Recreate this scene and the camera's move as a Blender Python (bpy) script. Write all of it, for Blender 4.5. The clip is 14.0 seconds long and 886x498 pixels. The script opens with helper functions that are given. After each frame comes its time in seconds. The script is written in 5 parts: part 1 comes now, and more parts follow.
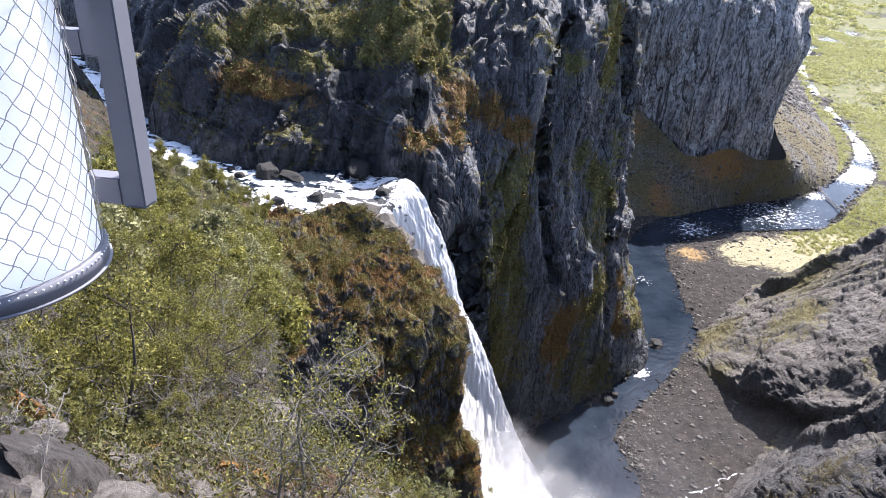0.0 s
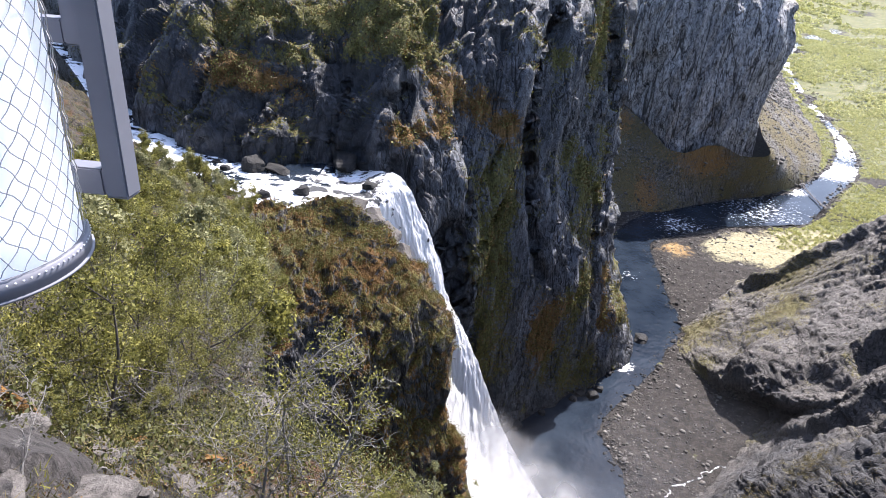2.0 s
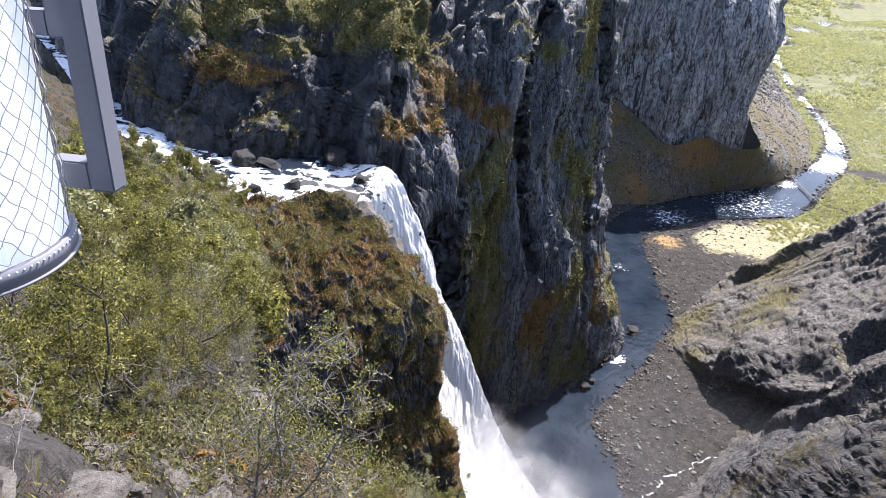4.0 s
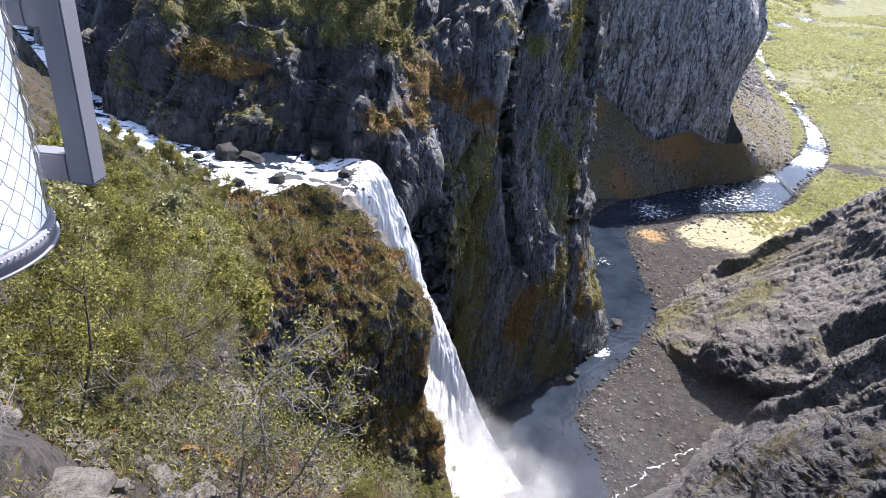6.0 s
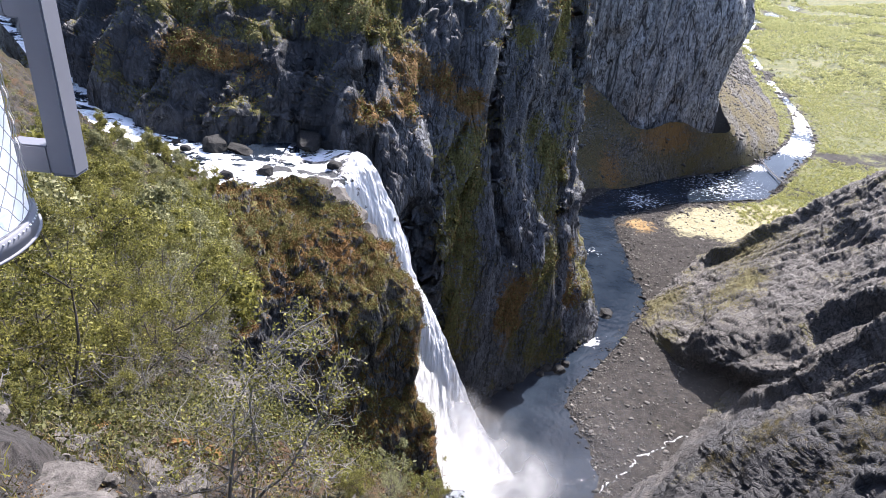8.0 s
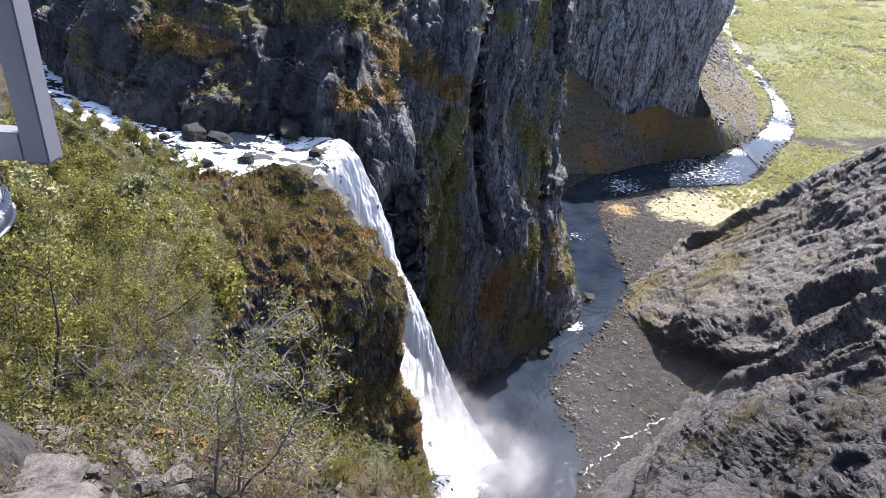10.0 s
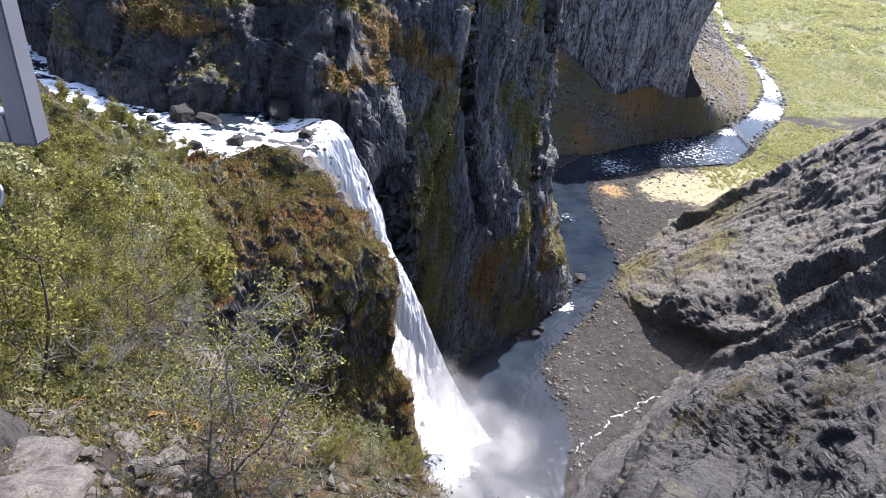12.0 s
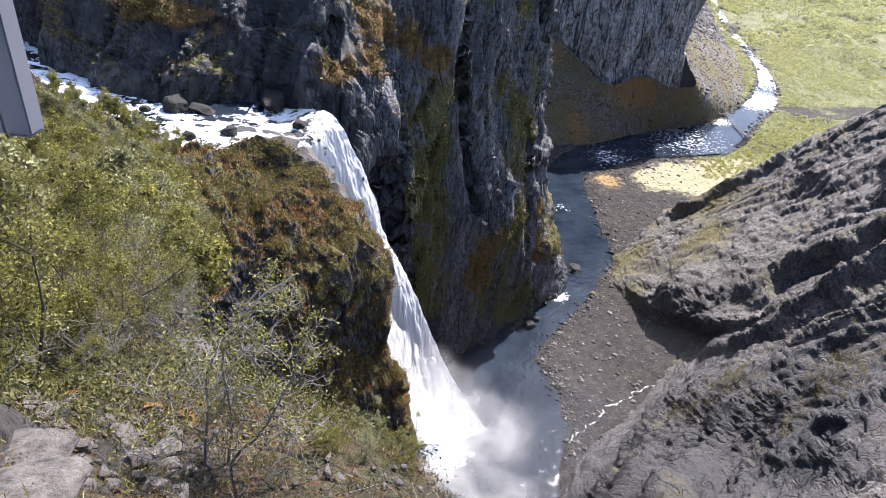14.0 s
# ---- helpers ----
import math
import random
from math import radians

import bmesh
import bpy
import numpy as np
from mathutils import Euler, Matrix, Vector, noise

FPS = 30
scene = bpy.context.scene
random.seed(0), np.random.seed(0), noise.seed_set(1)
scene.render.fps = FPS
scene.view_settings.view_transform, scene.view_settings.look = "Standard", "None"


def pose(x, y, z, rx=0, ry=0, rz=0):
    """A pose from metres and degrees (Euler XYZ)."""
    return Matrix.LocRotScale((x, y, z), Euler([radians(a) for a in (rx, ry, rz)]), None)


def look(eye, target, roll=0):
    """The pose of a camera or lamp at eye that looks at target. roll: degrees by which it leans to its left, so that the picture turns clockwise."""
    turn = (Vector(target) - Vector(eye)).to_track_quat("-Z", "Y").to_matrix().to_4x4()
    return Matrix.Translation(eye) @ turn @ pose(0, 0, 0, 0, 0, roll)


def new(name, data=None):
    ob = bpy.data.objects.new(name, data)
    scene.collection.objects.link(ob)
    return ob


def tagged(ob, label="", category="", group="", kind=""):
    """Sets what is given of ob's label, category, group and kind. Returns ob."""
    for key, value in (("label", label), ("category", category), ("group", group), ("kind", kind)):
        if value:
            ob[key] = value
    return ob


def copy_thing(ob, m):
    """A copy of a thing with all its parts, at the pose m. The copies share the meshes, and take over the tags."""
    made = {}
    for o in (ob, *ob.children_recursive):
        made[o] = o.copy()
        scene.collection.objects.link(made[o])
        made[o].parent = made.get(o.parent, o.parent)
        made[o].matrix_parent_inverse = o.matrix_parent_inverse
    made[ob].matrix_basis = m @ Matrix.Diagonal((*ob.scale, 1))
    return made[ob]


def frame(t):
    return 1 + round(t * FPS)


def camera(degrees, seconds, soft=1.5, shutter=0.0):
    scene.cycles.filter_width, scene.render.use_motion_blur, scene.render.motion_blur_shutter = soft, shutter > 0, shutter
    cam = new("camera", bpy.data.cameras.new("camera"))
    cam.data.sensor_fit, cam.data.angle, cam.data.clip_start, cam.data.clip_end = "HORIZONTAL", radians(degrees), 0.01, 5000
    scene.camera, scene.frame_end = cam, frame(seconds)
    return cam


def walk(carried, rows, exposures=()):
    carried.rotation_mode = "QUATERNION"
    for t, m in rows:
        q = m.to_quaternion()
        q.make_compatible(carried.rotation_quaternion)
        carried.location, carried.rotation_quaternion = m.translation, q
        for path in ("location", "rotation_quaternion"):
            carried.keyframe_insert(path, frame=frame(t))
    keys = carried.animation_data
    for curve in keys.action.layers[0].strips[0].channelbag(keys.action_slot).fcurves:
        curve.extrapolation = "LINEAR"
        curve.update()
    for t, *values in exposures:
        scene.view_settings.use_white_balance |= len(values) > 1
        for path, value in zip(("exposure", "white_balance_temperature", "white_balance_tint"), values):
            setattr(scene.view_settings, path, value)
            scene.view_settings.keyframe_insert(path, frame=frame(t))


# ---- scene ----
cam = camera(66.3, 14.0, soft=0.4)
walk(cam, [
    (0.0, pose(0.000, 0.000, 222.000, 63.978, -2.247, 1.096)),
    (0.5, pose(0.001, 0.000, 222.001, 63.882, -2.479, 0.891)),
    (1.0, pose(0.003, -0.000, 222.000, 63.785, -2.728, 0.619)),
    (1.5, pose(0.003, -0.001, 221.999, 63.675, -2.935, 0.364)),
    (2.0, pose(0.003, -0.002, 221.996, 63.543, -2.989, 0.199)),
    (2.5, pose(0.004, -0.002, 221.996, 63.399, -2.975, 0.045)),
    (3.0, pose(0.007, -0.002, 221.996, 63.263, -2.990, -0.116)),
    (5.5, pose(0.016, -0.005, 221.991, 62.720, -3.296, -1.426)),
    (6.0, pose(0.018, -0.006, 221.991, 62.606, -3.501, -1.705)),
    (6.5, pose(0.021, -0.007, 221.990, 62.468, -3.590, -1.842)),
    (7.0, pose(0.023, -0.008, 221.987, 62.352, -3.515, -2.094)),
    (7.5, pose(0.025, -0.009, 221.987, 62.121, -3.521, -2.391)),
    (8.0, pose(0.027, -0.008, 221.988, 61.914, -3.521, -2.670)),
    (10.5, pose(0.036, -0.013, 221.984, 60.491, -3.677, -4.456)),
    (11.0, pose(0.036, -0.013, 221.985, 60.039, -3.722, -4.621)),
    (11.5, pose(0.036, -0.014, 221.983, 59.685, -3.676, -4.847)),
    (12.0, pose(0.033, -0.014, 221.983, 59.371, -3.745, -4.983)),
    (12.5, pose(0.032, -0.015, 221.982, 59.150, -3.701, -5.173)),
    (13.0, pose(0.031, -0.015, 221.983, 58.948, -3.687, -5.299)),
    (13.5, pose(0.028, -0.015, 221.981, 58.758, -3.785, -5.381)),
    (14.0, pose(0.027, -0.015, 221.982, 58.609, -3.820, -5.433)),
], exposures=[(0.0, 2.08, 6400, 18), (14.0, 2.08, 6400, 18)])

# ---------------------------------------------------------------- light
SUN_AZ, SUN_EL = radians(34), radians(54)      # azimuth from +y, towards +x positive
world = bpy.data.worlds.new("sky")
scene.world = world
world.use_nodes = True
wn, wl = world.node_tree.nodes, world.node_tree.links
sky = wn.new("ShaderNodeTexSky")
sky.sky_type, sky.sun_disc = "NISHITA", False
sky.sun_elevation, sky.sun_rotation = SUN_EL, SUN_AZ
sky.air_density, sky.dust_density = 1.0, 1.2
wl.new(sky.outputs[0], wn["Background"].inputs[0])
wn["Background"].inputs[1].default_value = 0.1
sun = new("sun", bpy.data.lights.new("sun", "SUN"))
sun.data.energy, sun.data.angle, sun.data.color = 3.7, radians(0.6), (1.0, 0.965, 0.9)
sun.matrix_world = look((math.sin(SUN_AZ) * math.cos(SUN_EL) * 600, math.cos(SUN_AZ) * math.cos(SUN_EL) * 600, math.sin(SUN_EL) * 600 + 222), (0, 0, 222))


# ---------------------------------------------------------------- materials
class Mat:
    """A node material with short ways to write its nodes."""

    def __init__(self, name, rough=0.85, metal=0.0, spec=0.3):
        self.m = bpy.data.materials.new(name)
        self.m.use_nodes = True
        self.nt = self.m.node_tree
        self.b = self.nt.nodes["Principled BSDF"]
        self.b.inputs["Roughness"].default_value = rough
        self.b.inputs["Metallic"].default_value = metal
        self.b.inputs["Specular IOR Level"].default_value = spec
        self.co = self.nt.nodes.new("ShaderNodeNewGeometry").outputs["Position"]

    def node(self, kind, **kw):
        n = self.nt.nodes.new(kind)
        for k, v in kw.items():
            if k in n.inputs:
                s = n.inputs[k]
                if isinstance(v, bpy.types.NodeSocket):
                    self.nt.links.new(v, s)
                else:
                    s.default_value = v
        return n

    def link(self, a, b):
        self.nt.links.new(a, b)

    def noise(self, scale, detail=4.0, rough=0.6, stretch=None, dist=0.0):
        co = self.co
        if stretch:
            mp = self.nt.nodes.new("ShaderNodeMapping")
            mp.inputs["Scale"].default_value = stretch
            self.link(co, mp.inputs["Vector"])
            co = mp.outputs[0]
        n = self.nt.nodes.new("ShaderNodeTexNoise")
        n.inputs["Scale"].default_value, n.inputs["Detail"].default_value = scale, detail
        n.inputs["Roughness"].default_value, n.inputs["Distortion"].default_value = rough, dist
        self.link(co, n.inputs["Vector"])
        return n.outputs["Fac"]

    def attr(self, name):
        n = self.nt.nodes.new("ShaderNodeAttribute")
        n.attribute_name = name
        return n.outputs["Fac"]

    def ramp(self, fac, *stops):
        n = self.nt.nodes.new("ShaderNodeValToRGB")
        e = n.color_ramp.elements
        while len(e) < len(stops):
            e.new(0.5)
        for el, (p, c) in zip(e, stops):
            el.position = p
            el.color = (*c, 1) if len(c) == 3 else c
        self.link(fac, n.inputs[0])
        return n.outputs[0]

    def grey(self, fac, lo, hi, a=0.0, b=1.0):
        n = self.nt.nodes.new("ShaderNodeMapRange")
        n.clamp = True
        for i, v in zip((1, 2, 3, 4), (lo, hi, a, b)):
            n.inputs[i].default_value = v
        self.link(fac, n.inputs[0])
        return n.outputs[0]

    def math(self, op, a, b):
        n = self.nt.nodes.new("ShaderNodeMath")
        n.operation = op
        for s, v in zip(n.inputs, (a, b)):
            if isinstance(v, bpy.types.NodeSocket):
                self.link(v, s)
            else:
                s.default_value = v
        return n.outputs[0]

    def mix(self, fac, a, b, mode="MIX"):
        n = self.nt.nodes.new("ShaderNodeMix")
        n.data_type, n.blend_type = "RGBA", mode
        for s, v in zip((n.inputs[0], n.inputs[6], n.inputs[7]), (fac, a, b)):
            if isinstance(v, bpy.types.NodeSocket):
                self.link(v, s)
            else:
                s.default_value = v if isinstance(v, float) else (*v, 1)
        return n.outputs[2]

    def color(self, c):
        if isinstance(c, tuple):
            self.b.inputs["Base Color"].default_value = (*c, 1)
        else:
            self.link(c, self.b.inputs["Base Color"])

    def rough(self, r):
        self.link(r, self.b.inputs["Roughness"])

    def bump(self, h, strength=0.6, dist=0.2):
        n = self.nt.nodes.new("ShaderNodeBump")
        n.inputs["Strength"].default_value, n.inputs["Distance"].default_value = strength, dist
        self.link(h, n.inputs["Height"])
        self.link(n.outputs[0], self.b.inputs["Normal"])


def rock_material(name, dark, light, scale, warm=(0.16, 0.11, 0.06), green=(0.10, 0.11, 0.03), gloss=0.55, tall=0.22, speck=0.6, joints=1.0):
    """Jointed rock with moss and dry grass where the mesh's "veg" says so; "warm" turns the grass rust brown."""
    m = Mat(name, rough=gloss, spec=0.4)
    n1 = m.noise(0.08 / scale, 6, 0.65, (1, 1, 0.4))
    n2 = m.noise(0.8 / scale, 7, 0.75, (1, 1, 0.4), 0.15)
    n3 = m.noise(3.0 / scale, 5, 0.8, (1, 1, 0.6))
    c = m.ramp(n1, (0.32, dark), (0.52, tuple((a + b) / 2 for a, b in zip(dark, light))), (0.7, light))
    c = m.mix(m.grey(n2, 0.4, 0.58), tuple(v * 0.3 for v in dark), c)
    c = m.mix(m.grey(n3, 0.54, 0.66, 0, speck), c, tuple(v * 1.7 for v in light))
    c = m.mix(m.grey(n3, 0.34, 0.45, 0.9 * speck, 0.0), c, tuple(v * 0.25 for v in dark))
    crack = m.math("ABSOLUTE", m.math("SUBTRACT", m.noise(0.33 / scale, 2, 0.5, (1, 1, tall), 0.1), 0.5), 0.0)
    c = m.mix(m.grey(crack, 0.004, 0.022, 1 - joints, 1), tuple(v * 0.2 for v in dark), c)
    joint = m.math("ABSOLUTE", m.math("SUBTRACT", m.noise(0.13 / scale, 2, 0.5, (1, 1, tall * 0.7), 0.2), 0.5), 0.0)
    c = m.mix(m.grey(joint, 0.003, 0.02, 1 - joints, 1), tuple(v * 0.12 for v in dark), c)
    # mesh mask that darkens wet rock, and paints shade where sunlight stays too strong
    wet_shade = m.grey(m.math("ADD", m.attr("wet_shade"), m.grey(m.noise(0.1 / scale, 5, 0.7), 0.3, 0.7, -0.3, 0.3)), 0.3, 0.7)
    c = m.mix(m.math("MULTIPLY", wet_shade, 0.74), c, (0.02, 0.022, 0.027))
    g1 = m.noise(0.35 / scale, 6, 0.7)
    g = m.ramp(m.noise(1.1 / scale, 5, 0.7), (0.3, tuple(v * 0.35 for v in green)), (0.55, green), (0.75, tuple(v * 1.9 for v in green)))
    w = m.ramp(m.noise(1.4 / scale, 5, 0.7), (0.3, tuple(v * 0.35 for v in warm)), (0.55, warm), (0.78, tuple(v * 1.8 for v in warm)))
    g = m.mix(m.grey(m.math("ADD", m.attr("warm"), m.grey(g1, 0.3, 0.7, -0.35, 0.35)), 0.4, 0.6), g, w)
    veg = m.grey(m.math("ADD", m.attr("veg"), m.grey(m.noise(0.8 / scale, 7, 0.75), 0.3, 0.7, -0.45, 0.45)), 0.42, 0.6)
    m.color(m.mix(veg, c, g))
    m.rough(m.grey(veg, 0, 1, gloss, 0.95))
    h = m.math("ADD", m.math("MULTIPLY", n2, 1.0), m.math("MULTIPLY", n3, 0.5))
    h = m.math("ADD", h, m.grey(crack, 0.0, 0.03, -0.5 * joints, 0.0))
    h = m.math("ADD", h, m.grey(joint, 0.0, 0.03, -0.9 * joints, 0.0))
    m.bump(h, 0.8, 1.1 * scale)
    return m.m


ROCK_FAR = rock_material("jointed_cliff_rock", (0.052, 0.057, 0.068), (0.19, 0.197, 0.214), 1.0, (0.16, 0.09, 0.028), (0.115, 0.107, 0.032), 0.5)
ROCK_B = rock_material("grey_cliff_rock", (0.21, 0.206, 0.212), (0.50, 0.495, 0.49), 1.6, speck=0.4)
ROCK_HEAD = rock_material("mossy_headland_rock", (0.04, 0.038, 0.037), (0.17, 0.163, 0.152), 0.6, (0.13, 0.066, 0.018), (0.105, 0.097, 0.027))
ROCK_SLOPE = rock_material("folded_slope_rock", (0.045, 0.041, 0.039), (0.185, 0.168, 0.154), 0.8, (0.13, 0.10, 0.05), (0.11, 0.10, 0.042), 0.6, 0.9, 0.6, 0.8)
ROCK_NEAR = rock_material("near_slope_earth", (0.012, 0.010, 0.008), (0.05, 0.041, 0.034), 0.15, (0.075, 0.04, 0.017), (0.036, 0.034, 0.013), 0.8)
TALUS = rock_material("talus_gravel", (0.085, 0.08, 0.074), (0.25, 0.235, 0.215), 0.8, (0.20, 0.115, 0.04), (0.105, 0.088, 0.038), 0.85)


def ground_material():
    m = Mat("valley_ground", 0.9, spec=0.2)
    st = m.ramp(m.noise(0.35, 9, 0.8), (0.3, (0.007, 0.007, 0.007)), (0.5, (0.024, 0.021, 0.019)), (0.72, (0.075, 0.068, 0.06)))
    gr = m.ramp(m.noise(0.05, 9, 0.8), (0.36, (0.055, 0.062, 0.022)), (0.5, (0.095, 0.10, 0.04)), (0.66, (0.16, 0.15, 0.08)))
    rs = m.ramp(m.noise(0.2, 6, 0.7), (0.35, (0.16, 0.09, 0.035)), (0.65, (0.27, 0.19, 0.09)))
    v = m.grey(m.math("ADD", m.attr("veg"), m.grey(m.noise(0.02, 8, 0.75), 0.3, 0.7, -0.55, 0.55)), 0.35, 0.5)
    w = m.grey(m.math("ADD", m.attr("warm"), m.grey(m.noise(0.1, 6, 0.7), 0.3, 0.7, -0.4, 0.4)), 0.4, 0.7)
    sand = m.ramp(m.noise(0.5, 6, 0.7), (0.35, (0.17, 0.155, 0.095)), (0.65, (0.29, 0.265, 0.17)))
    sd = m.grey(m.math("ADD", m.attr("sand"), m.grey(m.noise(0.12, 7, 0.75), 0.3, 0.7, -0.3, 0.3)), 0.4, 0.6)
    m.color(m.mix(sd, m.mix(w, m.mix(v, st, gr), rs), sand))
    m.bump(m.noise(0.6, 8, 0.8), 1.0, 0.8)
    return m.m


GROUND = ground_material()


def water_material():
    """Dark glossy water; the mesh's "foam" turns it white."""
    m = Mat("river_water", 0.18, spec=0.11)
    n = m.noise(0.35, 7, 0.75, None, 0.8)
    f = m.grey(m.math("ADD", m.attr("foam"), m.grey(n, 0.3, 0.7, -0.5, 0.5)), 0.5, 0.72)
    m.color(m.mix(f, m.ramp(m.noise(0.05, 5, 0.6), (0.3, (0.006, 0.010, 0.017)), (0.7, (0.02, 0.028, 0.04))), (0.8, 0.83, 0.85)))
    m.rough(m.grey(f, 0, 1, 0.05, 0.8))
    m.bump(m.noise(0.9, 6, 0.7, None, 0.5), 0.24, 0.25)
    return m.m


def white_water_material():
    m = Mat("white_water", 0.6, spec=0.3)
    s = m.noise(0.35, 8, 0.72, (1, 1, 0.22), 0.4)
    c = m.ramp(s, (0.25, (0.8, 0.83, 0.86)), (0.4, (0.94, 0.95, 0.97)), (0.6, (0.99, 0.99, 1.0)))
    d = m.grey(m.math("ADD", m.attr("dark"), m.grey(m.noise(0.5, 6, 0.7), 0.3, 0.7, -0.4, 0.4)), 0.5, 0.62)
    m.color(m.mix(d, c, (0.03, 0.033, 0.037)))
    m.bump(s, 0.8, 1.0)
    t = m.nt.nodes.new("ShaderNodeBsdfTranslucent")
    t.inputs[0].default_value = (0.95, 0.97, 1.0, 1)
    mx = m.nt.nodes.new("ShaderNodeMixShader")
    m.link(m.grey(d, 0, 1, 0.45, 0.0), mx.inputs[0]), m.link(m.b.outputs[0], mx.inputs[1]), m.link(t.outputs[0], mx.inputs[2])
    m.link(mx.outputs[0], m.nt.nodes["Material Output"].inputs[0])
    return m.m


WATER, WHITE_WATER = water_material(), white_water_material()


def plain_material(name, c, rough=0.8, metal=0.0, var=0.25, scale=3.0, bump=0.3, dist=0.02, spec=0.3):
    m = Mat(name, rough, metal, spec)
    m.color(m.ramp(m.noise(scale, 6, 0.7), (0.3, tuple(v * (1 - var) for v in c)), (0.7, tuple(min(1, v * (1 + var)) for v in c))))
    m.bump(m.noise(scale * 4, 5, 0.7), bump, dist)
    return m.m


def leaf_material(name, a, b, trans=0.45):
    m = Mat(name, 0.6, spec=0.25)
    g = m.nt.nodes.new("ShaderNodeNewGeometry").outputs["Random Per Island"]
    c = m.ramp(g, (0.0, a), (1.0, b))
    m.color(c)
    t = m.nt.nodes.new("ShaderNodeBsdfTranslucent")
    m.link(c, t.inputs[0])
    mx = m.nt.nodes.new("ShaderNodeMixShader")
    mx.inputs[0].default_value = trans
    m.link(m.b.outputs[0], mx.inputs[1])
    m.link(t.outputs[0], mx.inputs[2])
    m.link(mx.outputs[0], m.nt.nodes["Material Output"].inputs[0])
    return m.m


LEAF = leaf_material("birch_leaf", (0.038, 0.04, 0.010), (0.265, 0.25, 0.062), 0.38)
# darker copy of the leaf green, with shade under the crowns in its colour
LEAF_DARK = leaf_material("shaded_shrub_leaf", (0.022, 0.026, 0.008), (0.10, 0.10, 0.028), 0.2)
LEAF_PALE = leaf_material("pale_birch_leaf", (0.09, 0.092, 0.04), (0.29, 0.285, 0.14), 0.25)
LEAF_FAR = leaf_material("far_shrub_leaf", (0.045, 0.048, 0.013), (0.18, 0.17, 0.05), 0.3)
LEAF_MOSS = leaf_material("heather_tuft", (0.03, 0.018, 0.006), (0.18, 0.10, 0.028), 0.2)
LEAF_DRY = leaf_material("dry_grass", (0.05, 0.042, 0.018), (0.19, 0.155, 0.07), 0.2)
LEAF_STRAW = leaf_material("straw_bush", (0.07, 0.058, 0.022), (0.24, 0.20, 0.085), 0.3)
BARK = plain_material("grey_birch_bark", (0.07, 0.062, 0.055), 0.85, var=0.5, scale=6)
BARK_PALE = plain_material("bleached_branch", (0.16, 0.15, 0.14), 0.85, var=0.4, scale=6)
STEEL = plain_material("grey_painted_steel", (0.115, 0.12, 0.145), 0.6, 0.0, 0.08, 4, 0.1, 0.002, 0.5)
STONE = plain_material("weathered_stone", (0.095, 0.086, 0.078), 0.9, var=0.75, scale=4.5, bump=1.0, dist=0.06)
DARK_STONE = plain_material("wet_dark_stone", (0.014, 0.014, 0.014), 0.75, var=0.5, scale=0.6, bump=0.8, dist=0.4)


def stone_mix():
    m = Mat("mixed_stones", 0.85)
    r = m.nt.nodes.new("ShaderNodeNewGeometry").outputs["Random Per Island"]
    m.color(m.mix(m.grey(m.noise(1.5, 5, 0.7), 0.3, 0.7, 0.0, 0.5), m.ramp(r, (0.0, (0.02, 0.019, 0.018)), (0.6, (0.085, 0.078, 0.07)), (1.0, (0.19, 0.178, 0.16))), (0.09, 0.085, 0.08)))
    return m.m


STONE_VAR = stone_mix()
LEAF_WOOD = leaf_material("far_wood_leaf", (0.16, 0.175, 0.06), (0.54, 0.53, 0.22), 0.45)
WIRE = plain_material("galvanised_wire", (0.30, 0.30, 0.31), 0.5, 0.3, 0.2, 8, 0.1, 0.001)
STUD = plain_material("white_lacing", (0.75, 0.75, 0.75), 0.5, 0.0, 0.1, 8, 0.1, 0.001)


def white_sheet_material():
    """A white fabric that lets light through."""
    m = Mat("white_sheet", 0.6)
    c = m.ramp(m.noise(2.5, 5, 0.6), (0.3, (0.96, 0.96, 0.96)), (0.7, (0.99, 0.99, 0.99)))
    m.color(c)
    t = m.nt.nodes.new("ShaderNodeBsdfTranslucent")
    m.link(c, t.inputs[0])
    mx = m.nt.nodes.new("ShaderNodeMixShader")
    mx.inputs[0].default_value = 0.72
    m.link(m.b.outputs[0], mx.inputs[1]), m.link(t.outputs[0], mx.inputs[2])
    pores = m.nt.nodes.new("ShaderNodeBsdfTransparent")
    weave = m.nt.nodes.new("ShaderNodeMixShader")
    weave.inputs[0].default_value = 0.03
    m.link(mx.outputs[0], weave.inputs[1]), m.link(pores.outputs[0], weave.inputs[2])
    m.link(weave.outputs[0], m.nt.nodes["Material Output"].inputs[0])
    return m.m


# ---------------------------------------------------------------- shaping helpers
def hash3(i, j, k, seed):
    h = (i * 374761393 + j * 668265263 + k * 2147483647 + seed * 974634721) & 0xFFFFFFFF
    h = ((h ^ (h >> 13)) * 1274126177) & 0xFFFFFFFF
    return ((h ^ (h >> 16)) & 0xFFFF) / 32767.5 - 1.0


def vnoise(p, seed=0):
    """Smooth value noise in -1..1 at the points p (n, 3)."""
    f = np.floor(p).astype(np.int64)
    u = p - f
    u = u * u * u * (u * (u * 6 - 15) + 10)
    out = 0
    for dx in (0, 1):
        for dy in (0, 1):
            for dz in (0, 1):
                w = (u[:, 0] if dx else 1 - u[:, 0]) * (u[:, 1] if dy else 1 - u[:, 1]) * (u[:, 2] if dz else 1 - u[:, 2])
                out = out + w * hash3(f[:, 0] + dx, f[:, 1] + dy, f[:, 2] + dz, seed)
    return out


